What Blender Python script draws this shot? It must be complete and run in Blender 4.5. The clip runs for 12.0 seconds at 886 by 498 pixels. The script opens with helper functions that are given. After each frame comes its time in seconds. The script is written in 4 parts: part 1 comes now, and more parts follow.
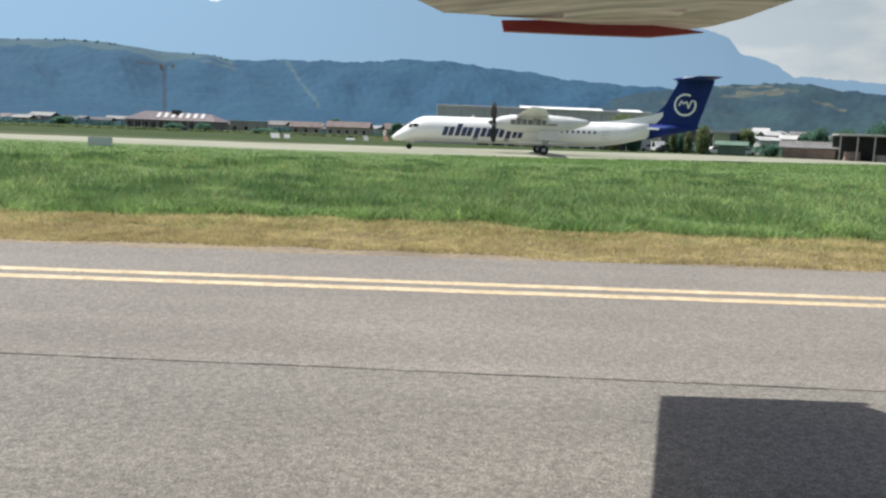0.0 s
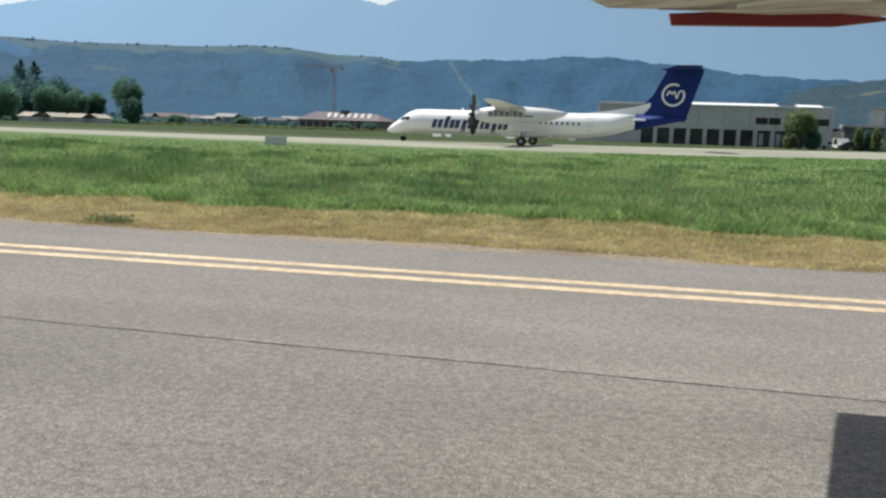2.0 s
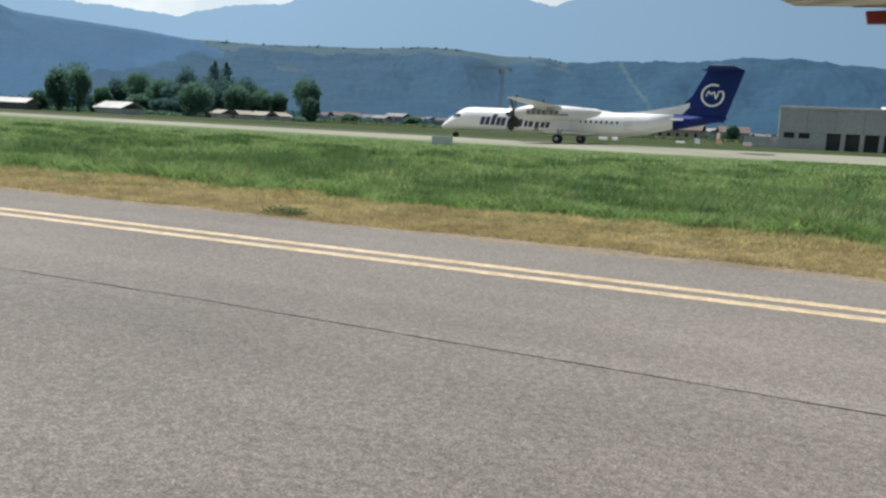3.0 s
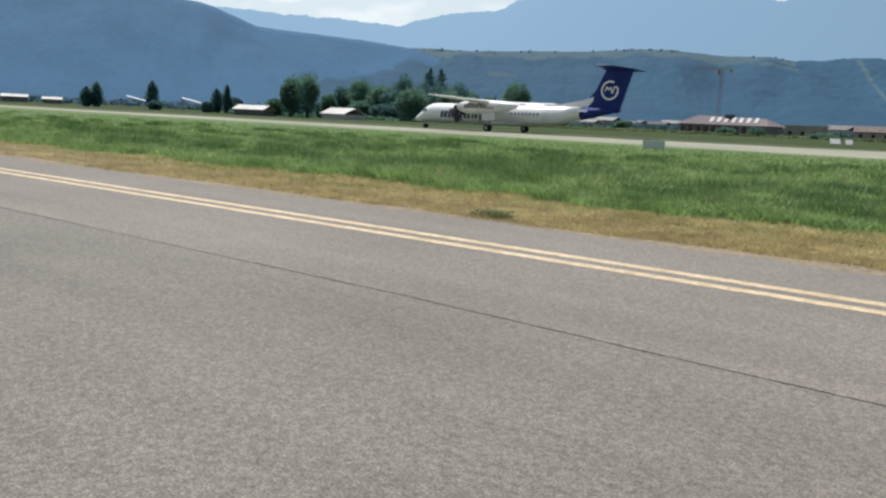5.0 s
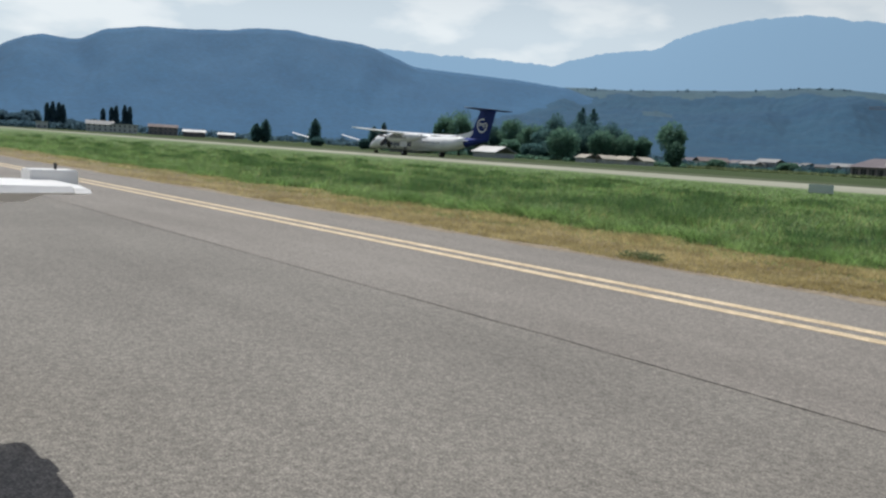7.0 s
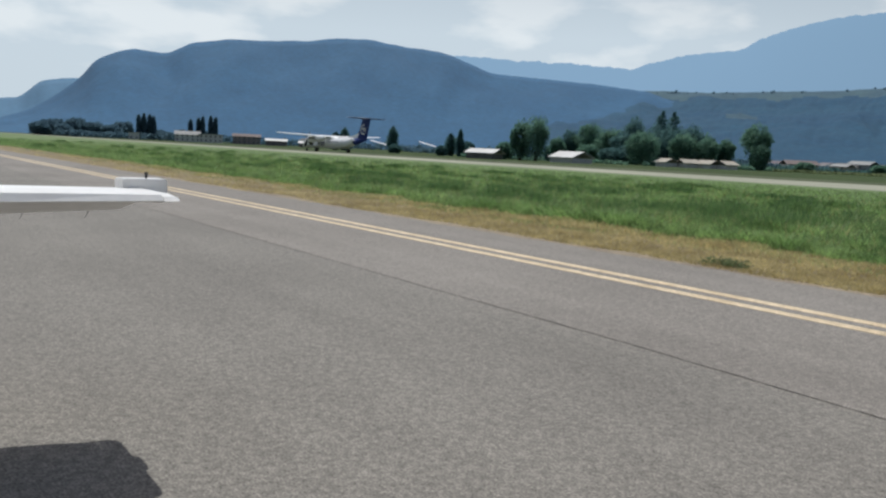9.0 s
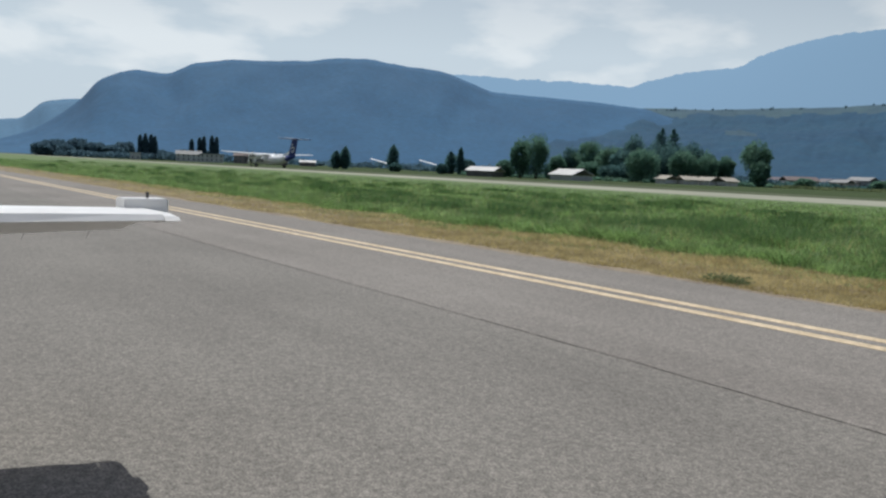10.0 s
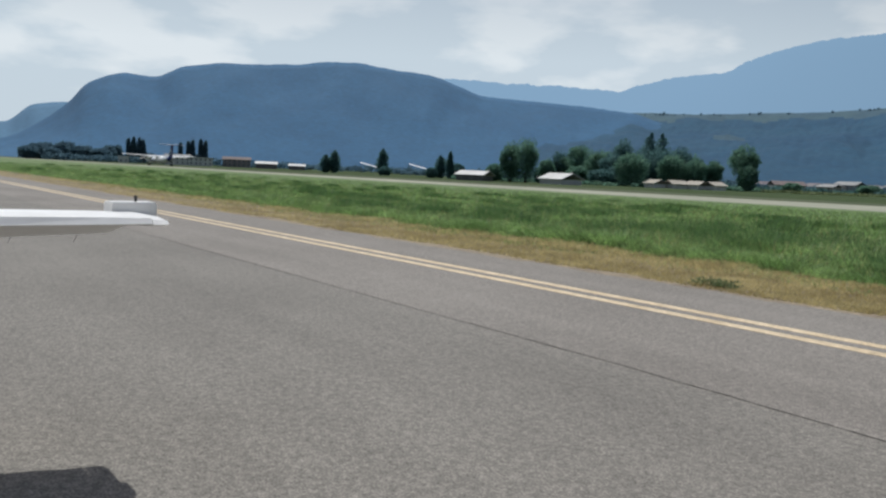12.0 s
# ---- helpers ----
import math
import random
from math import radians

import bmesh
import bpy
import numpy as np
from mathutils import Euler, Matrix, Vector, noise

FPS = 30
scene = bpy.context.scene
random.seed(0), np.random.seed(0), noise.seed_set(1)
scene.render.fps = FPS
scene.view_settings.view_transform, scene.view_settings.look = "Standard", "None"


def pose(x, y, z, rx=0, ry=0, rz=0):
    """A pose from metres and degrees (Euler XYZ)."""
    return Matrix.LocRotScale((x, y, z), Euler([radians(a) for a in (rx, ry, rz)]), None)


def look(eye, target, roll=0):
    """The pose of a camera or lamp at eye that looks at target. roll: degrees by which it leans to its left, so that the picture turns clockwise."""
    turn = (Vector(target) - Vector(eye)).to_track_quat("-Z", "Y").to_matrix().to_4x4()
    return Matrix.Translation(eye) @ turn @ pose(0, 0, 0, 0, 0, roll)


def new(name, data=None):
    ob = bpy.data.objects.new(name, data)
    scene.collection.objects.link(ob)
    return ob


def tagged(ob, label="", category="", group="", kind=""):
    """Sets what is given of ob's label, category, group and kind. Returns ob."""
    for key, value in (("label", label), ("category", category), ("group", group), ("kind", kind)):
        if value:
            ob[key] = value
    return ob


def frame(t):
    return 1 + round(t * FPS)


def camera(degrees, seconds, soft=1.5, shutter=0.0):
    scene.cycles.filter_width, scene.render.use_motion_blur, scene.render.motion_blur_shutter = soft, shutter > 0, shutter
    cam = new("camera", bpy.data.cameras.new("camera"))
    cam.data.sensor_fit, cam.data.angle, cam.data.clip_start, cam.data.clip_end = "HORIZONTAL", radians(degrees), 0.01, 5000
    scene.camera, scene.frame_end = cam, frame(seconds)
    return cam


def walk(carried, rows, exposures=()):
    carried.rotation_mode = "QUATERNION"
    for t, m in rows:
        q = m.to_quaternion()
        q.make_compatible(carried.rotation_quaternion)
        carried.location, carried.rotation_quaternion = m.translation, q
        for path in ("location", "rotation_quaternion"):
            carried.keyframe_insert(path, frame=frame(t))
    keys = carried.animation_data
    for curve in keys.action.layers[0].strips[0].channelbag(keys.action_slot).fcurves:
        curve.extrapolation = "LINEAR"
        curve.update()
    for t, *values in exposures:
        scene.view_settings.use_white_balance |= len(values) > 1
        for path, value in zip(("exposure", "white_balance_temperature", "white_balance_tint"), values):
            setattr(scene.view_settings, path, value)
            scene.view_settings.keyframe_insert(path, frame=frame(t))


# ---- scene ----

# ---- camera ----
cam = camera(58.1, 12.0, soft=2.4)
EYE = 1.45
TURNS = [(0.0, 81.97, -2.18, -0.64), (0.5, 81.64, -1.8, 1.42), (1.0, 81.69, -1.78, 1.81), (1.5, 81.36, -1.9, 8.49),
         (2.0, 81.45, -1.87, 10.7), (2.5, 81.14, -1.36, 17.98), (3.0, 81.08, -2.8, 22.4), (3.5, 80.98, -2.75, 26.58),
         (5.5, 81.37, -2.49, 39.67), (6.0, 82.96, -2.62, 41.76), (6.5, 83.18, -2.96, 44.39), (7.0, 82.86, -3.26, 47.82),
         (7.5, 82.63, -2.52, 52.41), (9.5, 83.35, -2.56, 53.51), (10.0, 84.31, -2.3, 53.31), (10.5, 84.42, -2.26, 53.19),
         (11.0, 84.48, -2.27, 53.09), (11.5, 84.6, -2.38, 52.81), (12.0, 84.62, -2.39, 52.57)]
walk(cam, [(t, pose(0, 0, EYE, rx, ry, rz)) for t, rx, ry, rz in TURNS],
     exposures=[(0.0, 0.12, 6500, 8), (0.5, 0.0, 6490, 8), (1.0, -0.02, 6490, 8), (2.0, -0.04, 6500, 8), (2.5, -0.14, 6500, 8), (3.5, -0.17, 6500, 8), (5.5, -0.20, 6470, 8), (6.0, -0.40, 6420, 8), (7.0, -0.39, 6380, 8), (9.5, -0.51, 6290, 8), (12.0, -0.53, 6270, 8)])

# ---- world and sun ----
SUN_WAY = Vector((-0.47, 0.214, 1.0)).normalized()
world = bpy.data.worlds.new("sky")
scene.world = world
world.use_nodes = True
wn, wl = world.node_tree.nodes, world.node_tree.links
wn.clear()
sky = wn.new("ShaderNodeTexSky")
sky.sky_type, sky.sun_disc = "NISHITA", False
sky.sun_elevation, sky.sun_rotation = math.asin(SUN_WAY.z), math.atan2(SUN_WAY.x, SUN_WAY.y)
sky.air_density, sky.dust_density, sky.ozone_density = 1.0, 3.0, 1.0
# bright hazy cloud low over the hills, broken by noise, thinning towards the zenith
co = wn.new("ShaderNodeTexCoord")
stretch = wn.new("ShaderNodeMapping")
stretch.inputs["Scale"].default_value = (3.0, 3.0, 8.5)
puffs = wn.new("ShaderNodeTexNoise")
puffs.inputs["Scale"].default_value, puffs.inputs["Detail"].default_value = 2.2, 8.0
cover = wn.new("ShaderNodeMapRange")
cover.inputs["From Min"].default_value, cover.inputs["From Max"].default_value = 0.44, 0.57
cover.inputs["To Min"].default_value, cover.inputs["To Max"].default_value = 0.0, 1.0
haze = wn.new("ShaderNodeMixRGB")
haze.inputs["Color1"].default_value, haze.inputs["Color2"].default_value = (6.5, 7.35, 8.05, 1), (8.5, 8.95, 9.25, 1)
split = wn.new("ShaderNodeSeparateXYZ")
low_sky = wn.new("ShaderNodeMapRange")
low_sky.inputs["From Min"].default_value, low_sky.inputs["From Max"].default_value = 0.14, 0.36
low_sky.inputs["To Min"].default_value, low_sky.inputs["To Max"].default_value = 1.0, 0.0
both = wn.new("ShaderNodeMath")
both.operation = "MULTIPLY"
mixs = wn.new("ShaderNodeMixRGB")
glow = wn.new("ShaderNodeVectorMath")
glow.operation = "DOT_PRODUCT"
glow.inputs[1].default_value = (-0.91, 0.41, 0.0)
gain = wn.new("ShaderNodeMapRange")
gain.inputs["From Min"].default_value, gain.inputs["From Max"].default_value = -0.2, 0.9
gain.inputs["To Min"].default_value, gain.inputs["To Max"].default_value = 0.58, 1.30
tint = wn.new("ShaderNodeMixRGB")
tint.blend_type = "MULTIPLY"
tint.inputs["Fac"].default_value = 1.0
wl.new(cover.outputs["Result"], haze.inputs["Fac"])
wl.new(haze.outputs["Color"], tint.inputs["Color1"])
wl.new(co.outputs["Generated"], glow.inputs[0])
wl.new(glow.outputs["Value"], gain.inputs["Value"])
wl.new(gain.outputs["Result"], tint.inputs["Color2"])
wl.new(tint.outputs["Color"], mixs.inputs["Color2"])
bg = wn.new("ShaderNodeBackground")
bg.inputs["Strength"].default_value = 0.10
out = wn.new("ShaderNodeOutputWorld")
wl.new(co.outputs["Generated"], stretch.inputs["Vector"])
wl.new(co.outputs["Generated"], split.inputs["Vector"])
wl.new(split.outputs["Z"], low_sky.inputs["Value"])
wl.new(stretch.outputs["Vector"], puffs.inputs["Vector"])
wl.new(puffs.outputs["Fac"], cover.inputs["Value"])
both.inputs[0].default_value = 0.95
wl.new(low_sky.outputs["Result"], both.inputs[1])
wl.new(both.outputs["Value"], mixs.inputs["Fac"])
wl.new(sky.outputs["Color"], mixs.inputs["Color1"])
wl.new(mixs.outputs["Color"], bg.inputs["Color"])
wl.new(bg.outputs["Background"], out.inputs["Surface"])

sun = new("sun", bpy.data.lights.new("sun", "SUN"))
sun.data.energy, sun.data.angle, sun.data.color = 5.0, radians(0.6), (1.0, 0.965, 0.91)
sun.matrix_world = look(SUN_WAY * 100, (0, 0, 0))


# ---- materials ----
def material(name, dark, light, scale=2.0, rough=0.8, metal=0.0, bump=0.0, bump_scale=None, detail=6.0, fine=None, fine2=None, through_light=0.0, low=0.35, high=0.65, leafwise=0.0, streak=None, gloss=0.5, matt=0.0):
    """Two colours mixed by noise at one scale, with finer mottling over it, and relief."""
    m = bpy.data.materials.new(name)
    m.use_nodes = True
    n, l = m.node_tree.nodes, m.node_tree.links
    b = n["Principled BSDF"]
    b.inputs["Roughness"].default_value, b.inputs["Metallic"].default_value = rough, metal
    b.inputs["Specular IOR Level"].default_value, b.inputs["Diffuse Roughness"].default_value = gloss, matt
    tc = n.new("ShaderNodeTexCoord")
    a = n.new("ShaderNodeTexNoise")
    a.inputs["Scale"].default_value, a.inputs["Detail"].default_value = scale, detail
    r = n.new("ShaderNodeValToRGB")
    r.color_ramp.elements[0].position, r.color_ramp.elements[0].color = low, (*dark, 1)
    r.color_ramp.elements[1].position, r.color_ramp.elements[1].color = high, (*light, 1)
    l.new(tc.outputs["Object"], a.inputs["Vector"])
    l.new(a.outputs["Fac"], r.inputs["Fac"])
    colour = r.outputs["Color"]
    for fine in (fine, fine2):
        if not fine:
            continue
        f = n.new("ShaderNodeTexNoise")
        f.inputs["Scale"].default_value, f.inputs["Detail"].default_value = fine[0], 3.0
        fr = n.new("ShaderNodeMapRange")
        fr.inputs["From Min"].default_value, fr.inputs["From Max"].default_value = 0.3, 0.7
        fr.inputs["To Min"].default_value, fr.inputs["To Max"].default_value = 1 - fine[1], 1 + fine[1]
        mul = n.new("ShaderNodeMixRGB")
        mul.blend_type = "MULTIPLY"
        mul.inputs["Fac"].default_value = 1.0
        l.new(tc.outputs["Object"], f.inputs["Vector"])
        l.new(f.outputs["Fac"], fr.inputs["Value"])
        l.new(colour, mul.inputs["Color1"])
        l.new(fr.outputs["Result"], mul.inputs["Color2"])
        colour = mul.outputs["Color"]
    if streak:
        # long faint bands drawn out along one axis: (frequency along x, y, z), strength
        way, sn, sr, mul = n.new("ShaderNodeMapping"), n.new("ShaderNodeTexNoise"), n.new("ShaderNodeMapRange"), n.new("ShaderNodeMixRGB")
        way.inputs["Scale"].default_value = streak[0]
        sn.inputs["Scale"].default_value, sn.inputs["Detail"].default_value = 1.0, 4.0
        sr.inputs["From Min"].default_value, sr.inputs["From Max"].default_value = 0.35, 0.65
        sr.inputs["To Min"].default_value, sr.inputs["To Max"].default_value = 1 - streak[1], 1 + streak[1]
        mul.blend_type = "MULTIPLY"
        mul.inputs["Fac"].default_value = 1.0
        l.new(tc.outputs["Object"], way.inputs["Vector"])
        l.new(way.outputs["Vector"], sn.inputs["Vector"])
        l.new(sn.outputs["Fac"], sr.inputs["Value"])
        l.new(colour, mul.inputs["Color1"])
        l.new(sr.outputs["Result"], mul.inputs["Color2"])
        colour = mul.outputs["Color"]
    if leafwise:
        geo, vary, mul = n.new("ShaderNodeNewGeometry"), n.new("ShaderNodeMapRange"), n.new("ShaderNodeMixRGB")
        vary.inputs["To Min"].default_value, vary.inputs["To Max"].default_value = 1 - leafwise, 1 + leafwise
        mul.blend_type = "MULTIPLY"
        mul.inputs["Fac"].default_value = 1.0
        l.new(geo.outputs["Random Per Island"], vary.inputs["Value"])
        l.new(colour, mul.inputs["Color1"])
        l.new(vary.outputs["Result"], mul.inputs["Color2"])
        colour = mul.outputs["Color"]
    l.new(colour, b.inputs["Base Color"])
    if bump:
        bn = n.new("ShaderNodeTexNoise")
        bn.inputs["Scale"].default_value, bn.inputs["Detail"].default_value = bump_scale or scale * 8, 4.0
        bp = n.new("ShaderNodeBump")
        bp.inputs["Strength"].default_value, bp.inputs["Distance"].default_value = min(1.0, bump * 10), bump
        l.new(tc.outputs["Object"], bn.inputs["Vector"])
        l.new(bn.outputs["Fac"], bp.inputs["Height"])
        l.new(bp.outputs["Normal"], b.inputs["Normal"])
    if through_light:
        tr = n.new("ShaderNodeBsdfTranslucent")
        l.new(colour, tr.inputs["Color"])
        mx = n.new("ShaderNodeMixShader")
        mx.inputs["Fac"].default_value = through_light
        o = n["Material Output"]
        l.new(b.outputs["BSDF"], mx.inputs[1])
        l.new(tr.outputs["BSDF"], mx.inputs[2])
        l.new(mx.outputs["Shader"], o.inputs["Surface"])
    return m


ASPHALT = material("worn_asphalt", (0.175, 0.162, 0.143), (0.207, 0.192, 0.170), 0.30, 0.92, bump=0.006, bump_scale=85, fine=(86.0, 0.52), fine2=(30.0, 0.30), streak=((0.12, 1.4, 1.0), 0.06), matt=0.2)
OUTER_ASPHALT = material("paler_worn_asphalt", (0.188, 0.171, 0.152), (0.220, 0.201, 0.180), 0.30, 0.92, bump=0.006, bump_scale=85, fine=(80.0, 0.48), fine2=(28.0, 0.24), streak=((0.12, 1.6, 1.0), 0.06), matt=0.1)
CRACK = material("joint_filler", (0.076, 0.068, 0.060), (0.130, 0.118, 0.104), 6.0, 0.9, fine=(30.0, 0.4))
PAINT_YELLOW = material("yellow_marking", (0.480, 0.372, 0.228), (0.590, 0.478, 0.322), 3.0, 0.75, fine=(40.0, 0.28), fine2=(9.0, 0.16))
RUNWAY = material("pale_concrete", (0.235, 0.240, 0.178), (0.300, 0.302, 0.232), 0.08, 0.9, fine=(1.5, 0.08), streak=((0.02, 0.4, 1.0), 0.08))
FIELD = material("meadow_soil", (0.040, 0.062, 0.026), (0.064, 0.088, 0.037), 0.12, 0.95, fine=(2.0, 0.25), bump=0.05, bump_scale=3, streak=((0.02, 0.3, 1.0), 0.2), gloss=0.05)
MEADOW = material("meadow_floor", (0.085, 0.140, 0.043), (0.125, 0.180, 0.062), 0.3, 0.95, fine=(3.0, 0.3), bump=0.04, bump_scale=6)
OLD_ASPHALT = material("grey_green_old_asphalt", (0.062, 0.078, 0.042), (0.090, 0.106, 0.058), 0.1, 0.9, fine=(2.0, 0.12), streak=((0.03, 0.5, 1.0), 0.15), gloss=0.1)
DRY_SOIL = material("dry_verge_soil", (0.190, 0.152, 0.108), (0.275, 0.225, 0.152), 0.9, 0.95, fine=(9.0, 0.25), fine2=(30.0, 0.2), bump=0.015, bump_scale=25)
GRASS = material("green_grass", (0.166, 0.285, 0.088), (0.302, 0.430, 0.158), 0.8, 0.6, fine=(2.6, 0.30), through_light=0.38, leafwise=0.75)
WEED = material("broad_weed_leaf", (0.098, 0.190, 0.065), (0.168, 0.275, 0.095), 0.6, 0.6, fine=(3.0, 0.3), through_light=0.4, leafwise=0.45)
STRAW = material("dry_grass", (0.400, 0.330, 0.150), (0.560, 0.480, 0.240), 0.9, 0.7, fine=(4.0, 0.25), through_light=0.4, leafwise=0.3)
WHITE = material("white_aircraft_paint", (0.86, 0.87, 0.88), (0.90, 0.90, 0.90), 0.6, 0.28)
BLUE = material("deep_blue_paint", (0.010, 0.027, 0.150), (0.013, 0.033, 0.185), 0.6, 0.6, gloss=0.2)
NAVY = material("dark_blue_lettering", (0.022, 0.036, 0.115), (0.030, 0.046, 0.140), 2.0, 0.4)
GREY = material("grey_lettering", (0.160, 0.160, 0.176), (0.208, 0.208, 0.224), 2.0, 0.5)
PALE_GREY = material("pale_nacelle_paint", (0.70, 0.70, 0.71), (0.78, 0.78, 0.78), 0.8, 0.32)
GLASS = material("dark_cabin_glass", (0.012, 0.014, 0.018), (0.02, 0.022, 0.026), 2.0, 0.08)
RUBBER = material("black_rubber", (0.012, 0.012, 0.012), (0.022, 0.021, 0.020), 5.0, 0.85)
STEEL = material("dull_steel", (0.30, 0.30, 0.31), (0.42, 0.42, 0.42), 4.0, 0.4, metal=0.8)
BLACK = material("black_composite", (0.015, 0.015, 0.018), (0.03, 0.03, 0.033), 4.0, 0.5)
WING_WHITE = material("aged_white_wing_paint", (0.80, 0.79, 0.77), (0.88, 0.875, 0.86), 2.5, 0.3, fine=(18.0, 0.03))
# mottle is grime; the strong streaks are reflections painted into the colour
WING_UNDER = material("grimy_reflection_streaked_wing", (0.460, 0.405, 0.350), (0.600, 0.550, 0.500), 1.6, 0.32, fine=(9.0, 0.12), streak=((1.4, 6.0, 1.0), 0.55))
RED = material("red_wing_tip_paint", (0.216, 0.029, 0.027), (0.302, 0.047, 0.040), 2.5, 0.4)
# leaf tones hold distance haze as added blue and paleness, LEAF_FAR most
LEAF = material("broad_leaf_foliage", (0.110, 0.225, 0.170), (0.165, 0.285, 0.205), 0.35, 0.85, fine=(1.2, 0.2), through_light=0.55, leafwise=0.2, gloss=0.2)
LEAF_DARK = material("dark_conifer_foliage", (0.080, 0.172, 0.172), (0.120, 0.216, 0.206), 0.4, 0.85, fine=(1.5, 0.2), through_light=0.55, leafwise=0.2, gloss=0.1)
LEAF_FAR = material("haze_blue_far_foliage", (0.100, 0.178, 0.232), (0.128, 0.208, 0.255), 0.2, 0.9, fine=(0.8, 0.15), through_light=0.55, leafwise=0.1, gloss=0.05)
OLIVE_LEAF = material("light_olive_foliage", (0.165, 0.215, 0.100), (0.235, 0.285, 0.145), 0.6, 0.7, fine=(1.5, 0.3), through_light=0.55, leafwise=0.25)
# dark tone painted for the shade inside bays and wall openings
HALL_DARK = material("shaded_bay", (0.036, 0.037, 0.038), (0.096, 0.094, 0.092), 0.25, 0.8)
BARK = material("tree_bark", (0.05, 0.04, 0.03), (0.09, 0.075, 0.055), 1.5, 0.9)
CONCRETE = material("grey_precast_concrete", (0.46, 0.46, 0.455), (0.53, 0.53, 0.515), 0.15, 0.85, fine=(1.2, 0.08))
PLASTER = material("pale_plaster", (0.344, 0.312, 0.262), (0.426, 0.394, 0.336), 0.3, 0.9, fine=(2.0, 0.1))
BRICK_WALL = material("reddish_raw_masonry", (0.192, 0.132, 0.116), (0.272, 0.200, 0.176), 0.4, 0.9, fine=(2.0, 0.15))
WHITE_PAINT_SHEET = material("bright_white_sheet", (0.74, 0.74, 0.73), (0.8, 0.8, 0.79), 1.0, 0.5)
PINK_WALL = material("pale_pink_masonry", (0.226, 0.195, 0.195), (0.304, 0.269, 0.265), 0.4, 0.9, fine=(1.5, 0.2))
TILE = material("brown_tile_roof", (0.129, 0.101, 0.098), (0.179, 0.144, 0.136), 0.5, 0.85, fine=(3.0, 0.15))
DARK_ROOF = material("dark_slate_roof", (0.05, 0.05, 0.06), (0.085, 0.085, 0.09), 0.5, 0.7)
WHITE_ROOF = material("white_metal_roof", (0.450, 0.450, 0.441), (0.540, 0.540, 0.531), 0.3, 0.6)
GREY_ROOF = material("grey_sheet_roof", (0.133, 0.129, 0.129), (0.187, 0.183, 0.179), 0.5, 0.8, fine=(2.0, 0.12))
DARK = material("dark_opening", (0.02, 0.02, 0.022), (0.035, 0.035, 0.036), 0.4, 0.8)
CRANE_PAINT = material("faded_orange_crane_paint", (0.34, 0.19, 0.13), (0.42, 0.24, 0.17), 0.3, 0.6)
SIGN_GREY = material("grey_sign_sheet", (0.52, 0.56, 0.58), (0.58, 0.61, 0.63), 1.5, 0.6)
OLIVE_PLASTER = material("yellow_green_plaster", (0.36, 0.40, 0.25), (0.44, 0.47, 0.31), 0.5, 0.9, fine=(2.0, 0.1))
GREEN_SHEET = material("dull_green_sheet", (0.10, 0.17, 0.13), (0.14, 0.21, 0.16), 0.5, 0.6, fine=(3.0, 0.1))
WHITE_WALL = material("sunlit_white_render", (0.58, 0.57, 0.55), (0.68, 0.67, 0.65), 0.4, 0.85, fine=(1.5, 0.12))
CAR_PAINTS = [material("silver_car_paint", (0.45, 0.46, 0.47), (0.5, 0.5, 0.5), 1.0, 0.3), material("white_car_paint", (0.7, 0.7, 0.7), (0.76, 0.76, 0.75), 1.0, 0.3),
              material("dark_car_paint", (0.03, 0.035, 0.05), (0.05, 0.055, 0.07), 1.0, 0.25)]
# blue distance haze is mixed into the base colours of the hills
FOREST = material("haze_blue_forest", (0.022, 0.091, 0.184), (0.026, 0.102, 0.201), 0.004, 0.95, fine=(0.09, 0.12), fine2=(0.02, 0.05), gloss=0.4)
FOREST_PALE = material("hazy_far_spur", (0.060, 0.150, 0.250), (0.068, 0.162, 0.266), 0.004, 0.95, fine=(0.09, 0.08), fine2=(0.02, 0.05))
FOREST_NEAR = material("haze_blue_plateau_woods", (0.0145, 0.061, 0.119), (0.020, 0.073, 0.128), 0.004, 0.95, fine=(0.11, 0.18), fine2=(0.02, 0.08), bump=0.8, bump_scale=0.12, gloss=0.28)
FOREST_GREEN = material("haze_blue_hill_woods", (0.013, 0.040, 0.062), (0.021, 0.054, 0.068), 0.005, 0.95, fine=(0.11, 0.22), fine2=(0.02, 0.12), bump=0.8, bump_scale=0.12, gloss=0.35)
PASTURE = material("haze_blue_pasture", (0.034, 0.080, 0.116), (0.050, 0.102, 0.126), 0.012, 0.95, fine=(0.05, 0.15), fine2=(0.12, 0.18), gloss=0.35)
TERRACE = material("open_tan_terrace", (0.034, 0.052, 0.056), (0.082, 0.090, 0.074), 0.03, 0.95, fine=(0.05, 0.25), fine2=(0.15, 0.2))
# these three far building tones have the air's haze in their colour
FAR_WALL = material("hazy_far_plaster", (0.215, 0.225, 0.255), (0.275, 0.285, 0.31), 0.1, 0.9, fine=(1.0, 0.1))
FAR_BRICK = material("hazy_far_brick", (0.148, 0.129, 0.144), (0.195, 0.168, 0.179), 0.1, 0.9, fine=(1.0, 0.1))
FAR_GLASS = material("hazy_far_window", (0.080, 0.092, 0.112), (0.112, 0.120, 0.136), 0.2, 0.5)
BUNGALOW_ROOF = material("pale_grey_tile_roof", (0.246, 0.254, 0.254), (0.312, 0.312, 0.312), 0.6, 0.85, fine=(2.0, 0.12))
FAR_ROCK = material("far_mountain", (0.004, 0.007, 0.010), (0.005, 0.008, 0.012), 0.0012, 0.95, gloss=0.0)


